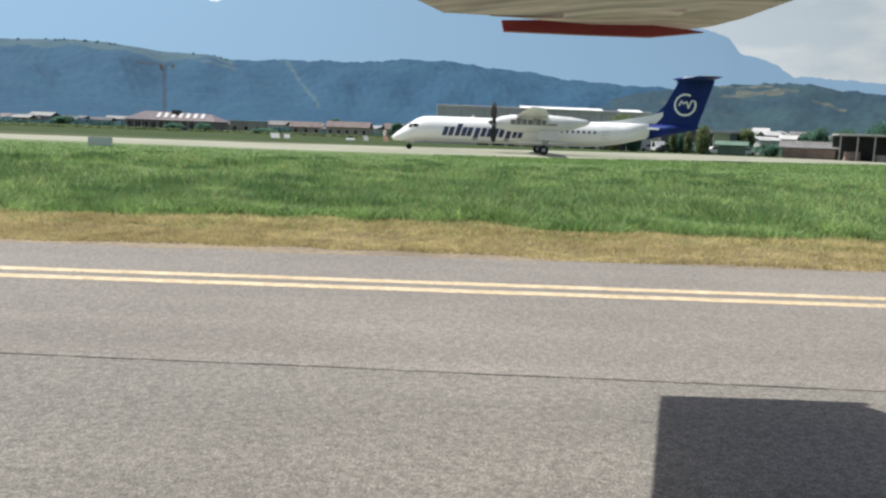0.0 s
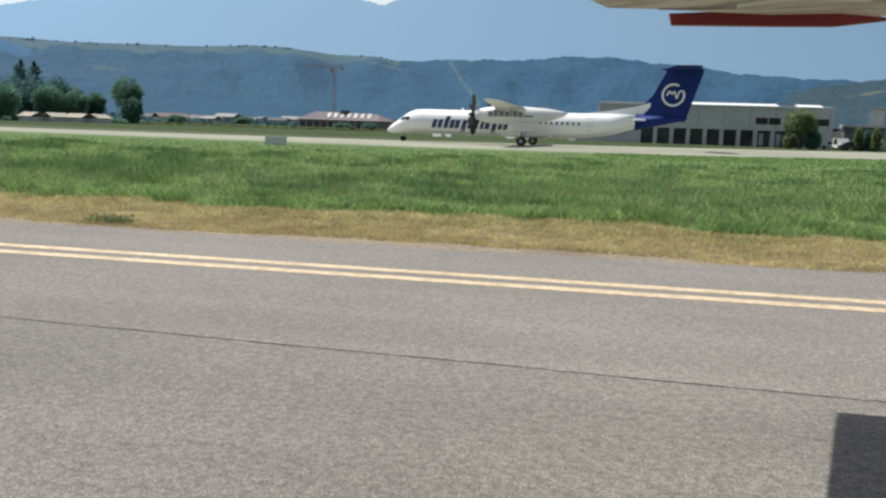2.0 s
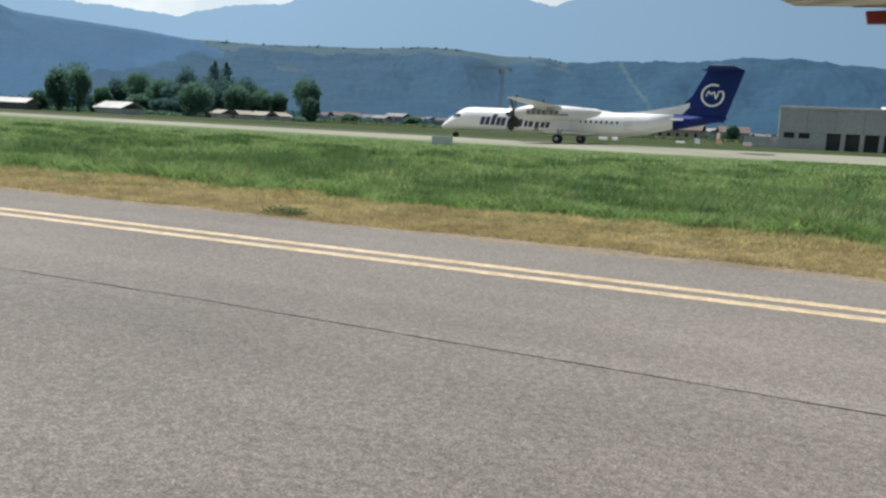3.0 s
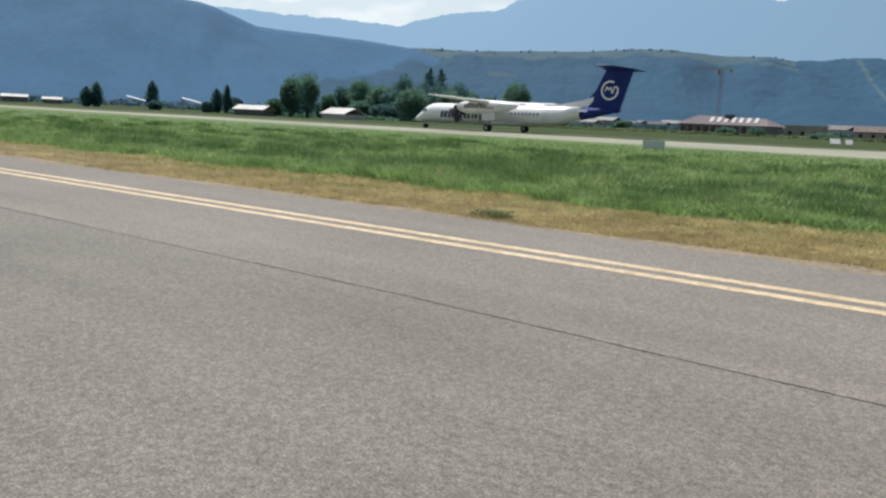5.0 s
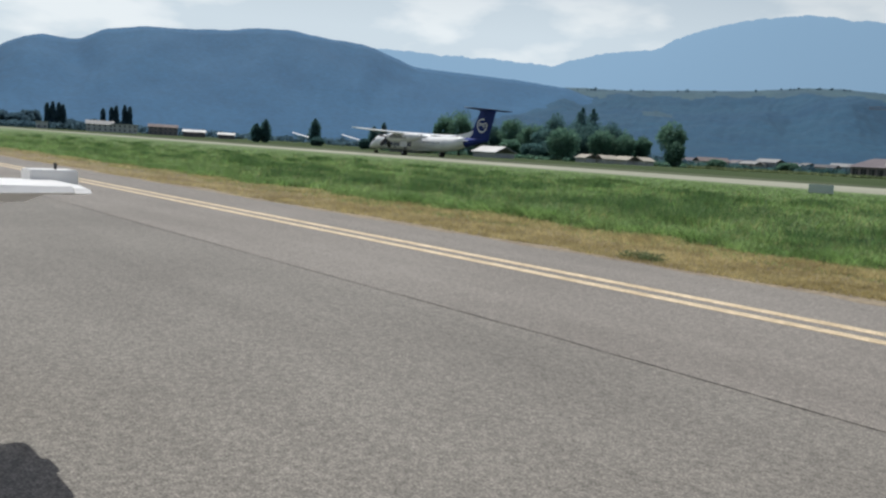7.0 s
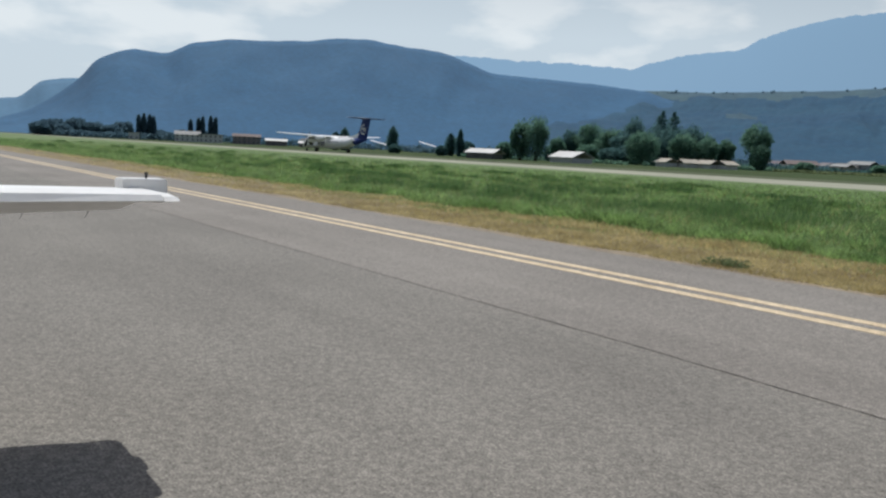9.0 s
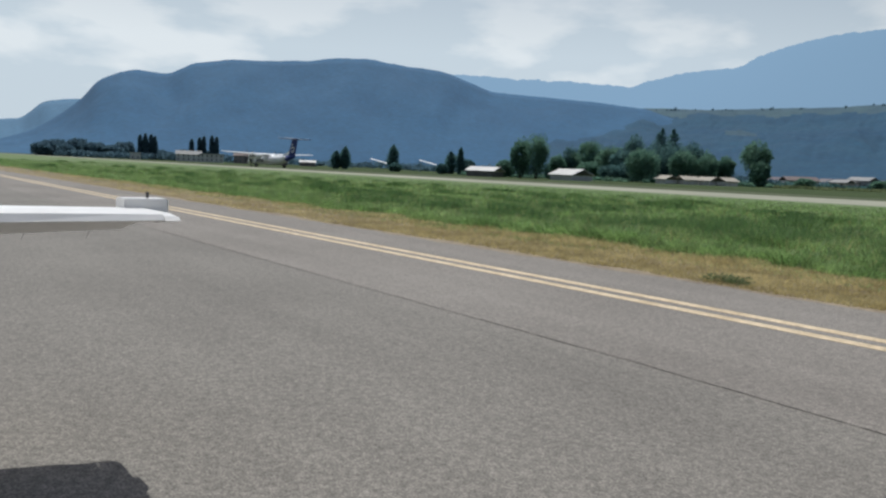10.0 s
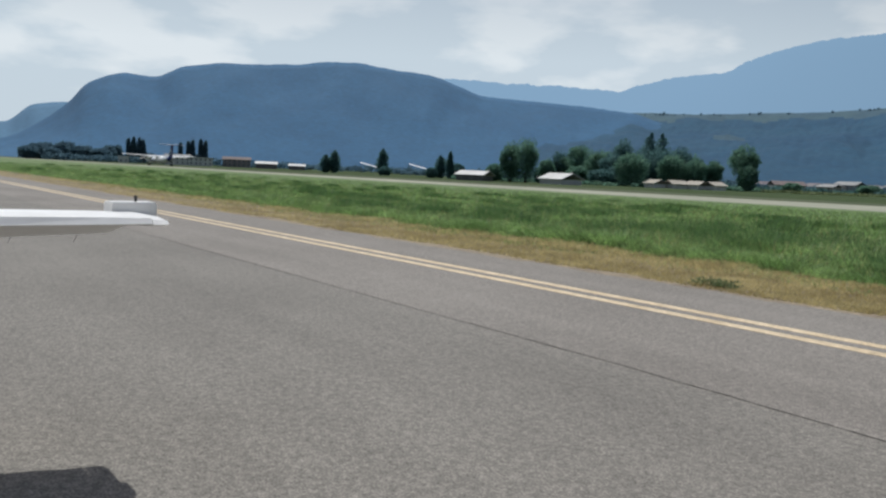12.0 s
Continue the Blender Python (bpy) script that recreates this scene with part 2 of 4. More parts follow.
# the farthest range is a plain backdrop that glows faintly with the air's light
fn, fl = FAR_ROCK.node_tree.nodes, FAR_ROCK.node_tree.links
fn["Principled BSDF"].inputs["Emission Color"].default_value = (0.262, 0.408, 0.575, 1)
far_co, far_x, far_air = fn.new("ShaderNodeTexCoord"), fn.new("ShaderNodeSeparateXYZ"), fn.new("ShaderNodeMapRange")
# haze brightness put into that glow, stronger on the sun's side
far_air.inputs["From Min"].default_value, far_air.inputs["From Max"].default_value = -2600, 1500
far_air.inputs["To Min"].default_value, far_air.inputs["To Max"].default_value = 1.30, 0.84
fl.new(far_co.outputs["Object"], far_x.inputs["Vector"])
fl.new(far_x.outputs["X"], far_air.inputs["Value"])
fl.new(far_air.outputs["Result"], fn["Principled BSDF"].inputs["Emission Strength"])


# ---- small builders ----
def part(name, bm, mat, parent=None, label="", smooth=False):
    me = bpy.data.meshes.new(name)
    bmesh.ops.recalc_face_normals(bm, faces=bm.faces)
    bm.to_mesh(me)
    bm.free()
    me.materials.append(mat)
    if smooth:
        me.polygons.foreach_set("use_smooth", [True] * len(me.polygons))
    ob = new(name, me)
    if parent:
        ob.parent = parent
    return tagged(ob, label)


def thing(name, m, label, category, group="", kind=""):
    ob = new(name)
    ob.matrix_world = m
    ob.empty_display_size = 0.2
    return tagged(ob, label, category, group, kind)


def box(bm, x0, x1, y0, y1, z0, z1, bevel=0.0):
    b = bmesh.new() if bevel else bm
    v = [b.verts.new((x, y, z)) for z in (z0, z1) for x, y in ((x0, y0), (x1, y0), (x1, y1), (x0, y1))]
    for q in ((3, 2, 1, 0), (4, 5, 6, 7), (0, 1, 5, 4), (1, 2, 6, 5), (2, 3, 7, 6), (3, 0, 4, 7)):
        b.faces.new([v[i] for i in q])
    if bevel:
        bmesh.ops.bevel(b, geom=b.edges[:], offset=bevel, segments=2, affect="EDGES")
        me = bpy.data.meshes.new("tmp")
        b.to_mesh(me)
        b.free()
        bm.from_mesh(me)
        bpy.data.meshes.remove(me)
    return bm


def tube(bm, p, q, r0, r1=None, n=10, caps=True):
    p, q = Vector(p), Vector(q)
    r1 = r0 if r1 is None else r1
    u = (q - p).orthogonal().normalized()
    w = (q - p).normalized().cross(u)
    rings = [[bm.verts.new(c + (u * math.cos(a) + w * math.sin(a)) * r) for a in [2 * math.pi * i / n for i in range(n)]] for c, r in ((p, r0), (q, r1))]
    for i in range(n):
        bm.faces.new((rings[0][i], rings[0][(i + 1) % n], rings[1][(i + 1) % n], rings[1][i]))
    if caps:
        bm.faces.new(rings[0][::-1])
        bm.faces.new(rings[1])
    return bm


def loft(bm, rings):
    """Skin over rings of points, closed at both ends."""
    vs = [[bm.verts.new(p) for p in r] for r in rings]
    n = len(vs[0])
    for a, b in zip(vs, vs[1:]):
        for i in range(n):
            bm.faces.new((a[i], a[(i + 1) % n], b[(i + 1) % n], b[i]))
    bm.faces.new(vs[0][::-1])
    bm.faces.new(vs[-1])
    return bm


def oval(x, y, z, ry, rz, n=28):
    return [(x, y + ry * math.cos(2 * math.pi * i / n), z + rz * math.sin(2 * math.pi * i / n)) for i in range(n)]


def prism(bm, outline, y0, y1):
    """An outline in x and z, thickened along y."""
    a = [bm.verts.new((x, y0, z)) for x, z in outline]
    b = [bm.verts.new((x, y1, z)) for x, z in outline]
    n = len(a)
    bm.faces.new(a)
    bm.faces.new(b[::-1])
    for i in range(n):
        bm.faces.new((a[i], b[i], b[(i + 1) % n], a[(i + 1) % n]))
    return bm


def polar(az, d):
    """A place d metres off, az degrees to the right of straight across the taxiway."""
    return d * math.sin(radians(az)), d * math.cos(radians(az))


RUN_SLOPE = -0.058
# near edge of the runway, which swings away to the east
NEAR_EDGE = [(-1100, 60), (-12, 60), (6, 65), (30, 84), (65, 112), (160, 182), (500, 420)]


def land(x, y):
    """The height of the ground: level over the airfield, rising gently past the runway."""
    return 0.0012 * max(0.0, y - RUN_SLOPE * x - 120) if y > 0 else 0.0


# ---- ground ----
def ground():
    bm = bmesh.new()
    xs = [-4800, -3000, -2000, -1400, -1000, -700, -500, -350, -250, -180, -120, -80, -40, 0, 40, 80, 120, 200, 300, 500, 800, 1200, 2000, 4800]
    ys = [-4800, -1500, -400, -60, 0, 30, 60, 90, 115, 125, 135, 150, 180, 220, 280, 360, 480, 640, 900, 1300, 1800, 2500, 4800]
    grid = [[bm.verts.new((x, y + RUN_SLOPE * x, land(x, y + RUN_SLOPE * x))) for x in xs] for y in ys]
    for a, b in zip(grid, grid[1:]):
        for i in range(len(xs) - 1):
            bm.faces.new((a[i], a[i + 1], b[i + 1], b[i]))
    ob = part("ground", bm, FIELD)
    tagged(ob, "flat green airfield meadow reaching to the hills", "ground", kind="structure")
    # taxiway slab, verge, runway
    bm = box(bmesh.new(), -900, 400, -14, 9.55, -0.3, 0.012)
    tagged(part("taxiway", bm, ASPHALT), "pale worn grey asphalt taxiway", "taxiway", kind="structure")
    # a slightly paler sheet covers the asphalt beyond the joint
    bm = bmesh.new()
    xs = (-900, -60, -30, -4, 0, 5, 14, 400)
    lane = [[bm.verts.new((x, 4.76 - 0.035 * max(min(x, 14), -4) - 0.006 * min(0, max(x, -60) + 4), 0.0145)), bm.verts.new((x, 9.55, 0.0145))] for x in xs]
    for a, b in zip(lane, lane[1:]):
        bm.faces.new((a[0], b[0], b[1], a[1]))
    tagged(part("taxiway_lane", bm, OUTER_ASPHALT), "paler worn asphalt sheet along the taxiway edge", "taxiway", kind="structure")
    for y in (7.375, 7.755):
        bm = box(bmesh.new(), -900, 400, y - 0.09, y + 0.09, 0.0, 0.017)
        tagged(part("edge_marking", bm, PAINT_YELLOW), "yellow painted taxiway edge stripe", "road marking", "double edge stripe", "structure")
    bm = bmesh.new()
    rng = random.Random(3)
    x = -60.0
    while x < 14:
        s = rng.uniform(0.10, 0.7)
        y0, y1 = [4.76 - 0.035 * max(k, -4) - 0.006 * min(0, k + 4) + rng.uniform(-0.012, 0.012) for k in (x, x + s)]
        wd = rng.uniform(0.0015, 0.0075)
        vs = [bm.verts.new(p) for p in ((x, y0 - wd, 0.0165), (x + s, y1 - wd, 0.0165), (x + s, y1 + wd, 0.0165), (x, y0 + wd, 0.0165))]
        bm.faces.new(vs)
        x += s * rng.uniform(0.98, 1.22)
    tagged(part("paving_joint", bm, CRACK), "dark irregular paving joint along the asphalt", "joint", kind="structure")
    bm = bmesh.new()
    rng = random.Random(4)
    n = 700
    lo = [bm.verts.new((-260 + i * 300 / n, 9.45 + rng.uniform(-0.10, 0.10), 0.016)) for i in range(n + 1)]
    hi = [bm.verts.new((-260 + i * 300 / n, 12.9, 0.02)) for i in range(n + 1)]
    for i in range(n):
        bm.faces.new((lo[i], lo[i + 1], hi[i + 1], hi[i]))
    tagged(part("dry_verge", bm, DRY_SOIL), "strip of bleached dry grass beside the taxiway", "verge", kind="structure")
    far_edge = [(-1100, 70), (-200, 74.5), (-95, 77), (-48, 80), (-20, 88), (2, 104), (30, 128), (60, 158), (106, 194), (500, 470)]
    k = RUN_SLOPE
    # the far strip is darker and greener than the near edge
    for name, mat, label, near, far, z in (("runway", RUNWAY, "pale sunlit concrete runway edge and apron", NEAR_EDGE, far_edge, 0.024), ("runway_far_strip", OLD_ASPHALT, "dark grey-green asphalt of the runway", [(-1100, 62), (0, 62)], [(-1100, 101), (0, 101)], 0.018),
                                           ("meadow", MEADOW, "lush meadow floor between taxiway and runway", [(-1100, 12.6), (500, 12.6)], NEAR_EDGE, 0.022)):
        bm = bmesh.new()
        bm.faces.new([bm.verts.new((x, y + (k * x if y > 20 else 0), z)) for x, y in near + far[::-1]])
        tagged(part(name, bm, mat), label, "runway" if "runway" in name else "meadow", kind="structure")


def blades(name, mat, label, count, az0, az1, y0, y1, height, width, seed, patch=0.25, floor=0.0, ragged=0.0, clumps=0, tussock=0.0, droop=0.95):
    """Grass: single tapered leaves, thickest where the place is nearest."""
    rs = np.random.RandomState(seed)
    u = rs.rand(count)
    y = 1 / (1 / y0 + u * (1 / y1 - 1 / y0))
    az = np.radians(az0 + rs.rand(count) * (az1 - az0))
    x = y * np.tan(az)
    if clumps:
        seat = rs.randint(0, clumps, count)
        x, y = x[seat] + rs.normal(size=count) * (0.22 + 0.003 * y[seat]), y[seat] + rs.normal(size=count) * 0.25
    edge = np.array([noise.noise((a * 0.35, 1.5, 2.0)) + 0.6 * noise.noise((a * 1.3, 4.5, 2.0)) for a in x])
    ex, ey = zip(*NEAR_EDGE)
    keep = (np.abs(x) < 190) & (y < np.interp(x, ex, ey) + RUN_SLOPE * x - 1.5) & (y > y0 + ragged * (0.8 + edge - 0.5 * rs.rand(count)))
    x, y = x[keep], y[keep]
    k = len(x)
    clump = np.array([noise.noise((a * 0.55, b * 0.55, 3.0)) + 0.6 * noise.noise((a * 0.13, b * 0.13, 7.0)) for a, b in zip(x, y)])
    h = height * np.interp(y, [0, 14, 30, 56], [1, 1, 0.75, 0.4]) * (0.62 + 0.35 * rs.rand(k)) * np.clip(1 + patch * 2.2 * clump, 0.35, 2.2)
    if tussock:
        # domed tussocks about a metre apart: blades shorter between them
        gx, gy = np.floor(x / 1.1), np.floor(y / 1.1)
        near = np.full(k, 9.0)
        for ox in (-1, 0, 1):
            for oy in (-1, 0, 1):
                cxx, cyy = gx + ox, gy + oy
                jx, jy = np.sin(cxx * 12.9898 + cyy * 78.233) * 43758.5, np.sin(cxx * 39.346 + cyy * 11.135) * 24634.6
                near = np.minimum(near, np.hypot(x / 1.1 - cxx - (jx - np.floor(jx)), y / 1.1 - cyy - (jy - np.floor(jy))))
        h = h * (1 + tussock * (0.55 - 1.6 * np.clip(near, 0, 0.8)))
    w = width * (0.6 + 0.8 * rs.rand(k)) * (y / y0) ** 0.85
    turn, lean, way = rs.rand(k) * np.pi, (0.35 + rs.rand(k)) * droop * h, rs.rand(k) * 2 * np.pi
    cx, cy = np.cos(turn) * w / 2, np.sin(turn) * w / 2
    v = np.empty((k, 3, 3))
    v[:, 0] = np.stack([x - cx, y - cy, np.full(k, floor)], 1)
    v[:, 1] = np.stack([x + cx, y + cy, np.full(k, floor)], 1)
    v[:, 2] = np.stack([x + lean * np.cos(way), y + lean * np.sin(way), h + floor], 1)
    me = bpy.data.meshes.new(name)
    me.vertices.add(3 * k)
    me.vertices.foreach_set("co", v.ravel())
    me.loops.add(3 * k)
    me.loops.foreach_set("vertex_index", np.arange(3 * k))
    me.polygons.add(k)
    me.polygons.foreach_set("loop_start", np.arange(0, 3 * k, 3))
    me.polygons.foreach_set("loop_total", np.full(k, 3))
    me.update()
    me.materials.append(mat)
    tagged(new(name, me), label, "grass", kind="stuff")


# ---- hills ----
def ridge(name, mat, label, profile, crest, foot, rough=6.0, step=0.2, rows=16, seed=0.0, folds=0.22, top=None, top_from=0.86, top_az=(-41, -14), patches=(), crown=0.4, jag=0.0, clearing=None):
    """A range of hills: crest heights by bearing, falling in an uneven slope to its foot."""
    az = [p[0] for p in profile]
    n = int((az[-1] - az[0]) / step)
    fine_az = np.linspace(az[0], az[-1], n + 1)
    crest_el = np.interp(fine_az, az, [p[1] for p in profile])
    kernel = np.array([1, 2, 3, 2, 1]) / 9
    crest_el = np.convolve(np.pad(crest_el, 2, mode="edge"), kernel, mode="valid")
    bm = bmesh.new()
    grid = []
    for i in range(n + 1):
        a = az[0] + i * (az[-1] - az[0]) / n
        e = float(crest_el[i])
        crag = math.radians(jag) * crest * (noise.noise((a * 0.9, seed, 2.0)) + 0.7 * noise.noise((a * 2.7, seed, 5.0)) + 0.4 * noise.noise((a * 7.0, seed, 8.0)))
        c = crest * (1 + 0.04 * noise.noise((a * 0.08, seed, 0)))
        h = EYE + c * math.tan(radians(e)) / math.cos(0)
        col = []
        for j in range(rows + 3):
            s = min(j / rows, 1.0)
            d = foot + (c - foot) * s + max(0, j - rows) * 120
            x, y = polar(a, d)
            fall = s ** 1.15 * (1 + folds * math.sin(s * math.pi) * noise.noise((a * 0.35, s * 2.2, seed)))
            z = h * fall if j <= rows else h * (1 - 0.35 * (j - rows))
            canopy = rough * noise.noise((x * 0.02, y * 0.02, seed)) + 0.6 * rough * noise.noise((x * 0.07, y * 0.07, seed + 3))
            z += crag * s ** 10 if j <= rows else crag
            z += canopy * ((crown if not top or not top_az[0] < a < top_az[1] else 0.25) if j >= rows * 0.85 else min(1, s * 3))
            col.append(bm.verts.new((x, y, z - (6 if j == 0 else 0))))
        grid.append(col)
    for i, (a, b) in enumerate(zip(grid, grid[1:])):
        bearing = az[0] + i * step
        for j in range(rows + 2):
            f = bm.faces.new((a[j], b[j], b[j + 1], a[j + 1]))
            if top and top_az[0] < bearing < top_az[1] and j >= rows * (top_from + 0.07 * noise.noise((bearing * 0.5, 0, seed))):
                f.material_index = 1
            # clearings: a span of bearings that drifts sideways down the slope
            for az0, az1, s0, s1, lean in patches:
                s = j / rows
                if s0 < s < s1 and az0 < bearing - lean * (s1 - s) / (s1 - s0) + 0.1 * noise.noise((s * 30, bearing, seed)) < az1:
                    f.material_index = 1
    ob = part(name, bm, mat, smooth=True)
    ob.data.materials.append(clearing or PASTURE)
    return tagged(ob, label, "hill", kind="structure")


def hills():
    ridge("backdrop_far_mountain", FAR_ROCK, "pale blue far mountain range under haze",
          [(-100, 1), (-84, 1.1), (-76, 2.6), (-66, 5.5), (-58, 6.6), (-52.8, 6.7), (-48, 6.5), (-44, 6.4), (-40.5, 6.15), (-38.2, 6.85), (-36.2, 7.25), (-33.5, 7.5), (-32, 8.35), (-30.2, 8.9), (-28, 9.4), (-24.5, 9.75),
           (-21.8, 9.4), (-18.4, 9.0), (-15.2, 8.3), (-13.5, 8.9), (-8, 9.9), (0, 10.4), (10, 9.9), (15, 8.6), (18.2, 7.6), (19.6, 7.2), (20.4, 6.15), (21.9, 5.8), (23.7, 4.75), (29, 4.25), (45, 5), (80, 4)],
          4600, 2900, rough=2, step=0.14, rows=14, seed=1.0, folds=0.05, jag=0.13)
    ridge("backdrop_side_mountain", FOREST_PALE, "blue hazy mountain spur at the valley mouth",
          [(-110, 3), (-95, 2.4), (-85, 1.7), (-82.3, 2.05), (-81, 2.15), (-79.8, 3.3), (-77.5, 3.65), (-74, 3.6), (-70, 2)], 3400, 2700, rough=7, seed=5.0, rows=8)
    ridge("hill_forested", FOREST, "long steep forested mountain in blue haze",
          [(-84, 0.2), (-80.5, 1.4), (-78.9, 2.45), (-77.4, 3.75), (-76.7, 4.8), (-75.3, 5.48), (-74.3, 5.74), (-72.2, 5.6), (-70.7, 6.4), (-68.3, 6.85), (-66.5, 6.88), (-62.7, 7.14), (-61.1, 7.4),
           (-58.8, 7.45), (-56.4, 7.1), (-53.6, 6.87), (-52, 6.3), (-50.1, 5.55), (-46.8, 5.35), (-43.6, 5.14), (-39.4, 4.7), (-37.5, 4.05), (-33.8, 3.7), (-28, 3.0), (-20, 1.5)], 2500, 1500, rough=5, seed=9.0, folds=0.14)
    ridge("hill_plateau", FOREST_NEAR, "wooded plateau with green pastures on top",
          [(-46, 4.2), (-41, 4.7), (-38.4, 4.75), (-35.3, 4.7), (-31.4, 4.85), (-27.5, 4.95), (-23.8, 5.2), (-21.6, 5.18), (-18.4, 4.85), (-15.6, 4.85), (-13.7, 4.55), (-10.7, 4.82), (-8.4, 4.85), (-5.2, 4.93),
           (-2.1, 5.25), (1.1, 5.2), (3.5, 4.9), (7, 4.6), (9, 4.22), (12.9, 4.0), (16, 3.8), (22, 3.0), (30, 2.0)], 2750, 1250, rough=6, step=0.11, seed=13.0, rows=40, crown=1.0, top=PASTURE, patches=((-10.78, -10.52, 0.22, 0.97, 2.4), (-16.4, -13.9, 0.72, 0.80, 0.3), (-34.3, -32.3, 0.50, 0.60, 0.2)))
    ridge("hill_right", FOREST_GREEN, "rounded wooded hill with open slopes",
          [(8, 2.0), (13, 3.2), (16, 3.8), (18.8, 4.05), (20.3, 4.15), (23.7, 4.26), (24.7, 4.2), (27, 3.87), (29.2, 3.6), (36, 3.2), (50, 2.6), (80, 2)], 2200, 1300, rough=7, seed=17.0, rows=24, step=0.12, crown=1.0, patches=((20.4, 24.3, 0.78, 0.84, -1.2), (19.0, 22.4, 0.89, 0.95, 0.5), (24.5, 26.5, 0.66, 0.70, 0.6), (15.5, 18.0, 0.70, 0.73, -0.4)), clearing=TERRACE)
    # scattered trees along the plateau's skyline
    rs = np.random.RandomState(31)
    bm = bmesh.new()
    for i in range(46):
        a = rs.uniform(-39, -12) if i < 34 else rs.choice((-37.5, -24.2, -16.0)) + rs.normal() * 0.25
        e = np.interp(a, [-38.4, -35.3, -31.4, -27.5, -23.8, -21.6, -18.4, -15.6, -13.7], [4.75, 4.7, 4.85, 4.95, 5.2, 5.18, 4.85, 4.85, 4.55])
        d = 2700
        x, y = polar(a, d)
        r = rs.uniform(2.2, 4.6)
        foliage(bm, (x, y, EYE + d * math.tan(radians(e)) + r * 0.2 + rs.uniform(-7, 1)), (r * rs.uniform(0.9, 2.0), r, r), 70, 1.4, rs, 0.2)
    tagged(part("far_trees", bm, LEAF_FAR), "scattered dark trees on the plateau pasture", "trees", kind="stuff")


# ---- airliner on the runway ----
def airliner():
    """High-winged twin turboprop; nose at x = 0 pointing to -x, wheels on z = 0."""
    ob = thing("airliner", pose(0, 85.6, 0.03), "white twin-turboprop airliner with a deep blue T-tail rolling on the runway", "aeroplane")
    body = [(0.0, 1.12, 0.05, 0.05), (0.12, 1.15, 0.26, 0.20), (0.5, 1.28, 0.56, 0.42), (1.2, 1.53, 0.88, 0.68), (1.9, 1.79, 1.09, 0.92), (2.5, 2.01, 1.22, 1.12),
            (3.2, 2.17, 1.29, 1.25), (4.2, 2.20, 1.32, 1.30), (10, 2.20, 1.32, 1.30), (19, 2.20, 1.32, 1.30), (21.5, 2.25, 1.29, 1.26), (24, 2.45, 1.12, 1.08), (26.5, 2.72, 0.86, 0.82),
            (29, 3.0, 0.55, 0.52), (31, 3.22, 0.26, 0.26), (31.6, 3.28, 0.06, 0.08)]
    cut = 11

    def slanted(x, z, a, b):
        return [(px + 0.9 * (pz - z), py * (1 - 0.1 * (pz - z) / b), pz) for px, py, pz in oval(x, 0, z, a, b)]

    fus = part("fuselage", loft(bmesh.new(), [oval(x, 0, z, a, b) for x, z, a, b in body[:cut + 1]] + [slanted(27.2, 2.80, 0.775, 0.737)]), WHITE, ob, "glossy white fuselage", True)
    part("tail_cone", loft(bmesh.new(), [slanted(27.15, 2.79, 0.785, 0.745)] + [oval(x, 0, z, a * 1.004, b * 1.004) for x, z, a, b in body[cut + 1:]]), BLUE, ob, "deep blue tail cone", True)
    bm = bmesh.new()
    prism(bm, [(20.6, 3.42), (23.5, 3.75), (26.6, 4.35), (27.9, 4.75), (27.9, 3.2), (22, 3.2)], -0.10, 0.10)
    part("dorsal_fin", bm, WHITE, ob)
    bm = bmesh.new()
    rings = []
    for k, th in ((0.0, 0.20), (0.5, 0.16), (1.0, 0.10)):
        le = np.interp(k, [0, 0.27, 1], [25.7, 27.5, 29.35])
        te = 31.35 + 1.55 * k
        z = 2.9 + 5.15 * k
        rings.append([(le, 0, z), (le + 0.35 * (te - le), -th, z), (te, -0.015, z), (te, 0.015, z), (le + 0.35 * (te - le), th, z)])
    fin_ob = part("fin", loft(bm, rings), BLUE, ob, "deep blue swept fin")
    # plain ring and zigzag of the tail emblem, on both sides
    for side in (-1, 1):
        bm = bmesh.new()
        cx, cz, n = 30.05, 5.55, 40
        for i in range(n):
            a0, a1 = [radians(62 + 318 * (i + k) / n) for k in (0, 1)]
            if 25 < math.degrees(a0) % 360 < 48:
                continue
            q = [(cx + r * math.cos(a), side * 0.21, cz + r * math.sin(a)) for r, a in ((0.94, a0), (0.94, a1), (1.14, a1), (1.14, a0))]
            bm.faces.new([bm.verts.new(p) for p in q])
        zig = [(-0.62, -0.10), (-0.40, 0.42), (-0.16, 0.08), (0.12, 0.36), (0.34, -0.35), (0.58, 0.40), (0.98, 0.40)]
        for (xa, za), (xb, zb) in zip(zig, zig[1:]):
            dx, dz = xb - xa, zb - za
            k = 0.075 / math.hypot(dx, dz)
            q = [(cx + xa - dz * k, side * 0.212, cz + za + dx * k), (cx + xb - dz * k, side * 0.212, cz + zb + dx * k), (cx + xb + dz * k, side * 0.212, cz + zb - dx * k), (cx + xa + dz * k, side * 0.212, cz + za - dx * k)]
            bm.faces.new([bm.verts.new(p) for p in q])
        part("emblem", bm, WHITE, fin_ob, "white ring and zigzag emblem")
    bm = bmesh.new()
    rings = []
    for y in (-4.6, -0.3, 0.3, 4.6):
        k = abs(y) / 4.6
        le, te, th = 29.2 + 0.85 * k, 32.7 - 0.35 * k, 0.17 - 0.08 * k
        rings.append([(le + 0.05, y, 8.14), (le + 0.6, y, 8.12 + th), (te, y, 8.145), (te, y, 8.13), (le + 0.6, y, 8.13)])
    tail = part("tailplane", loft(bm, rings), WHITE, ob, "tailplane on top of the fin, white above and blue below")
    bm = bmesh.new()
    rings = []
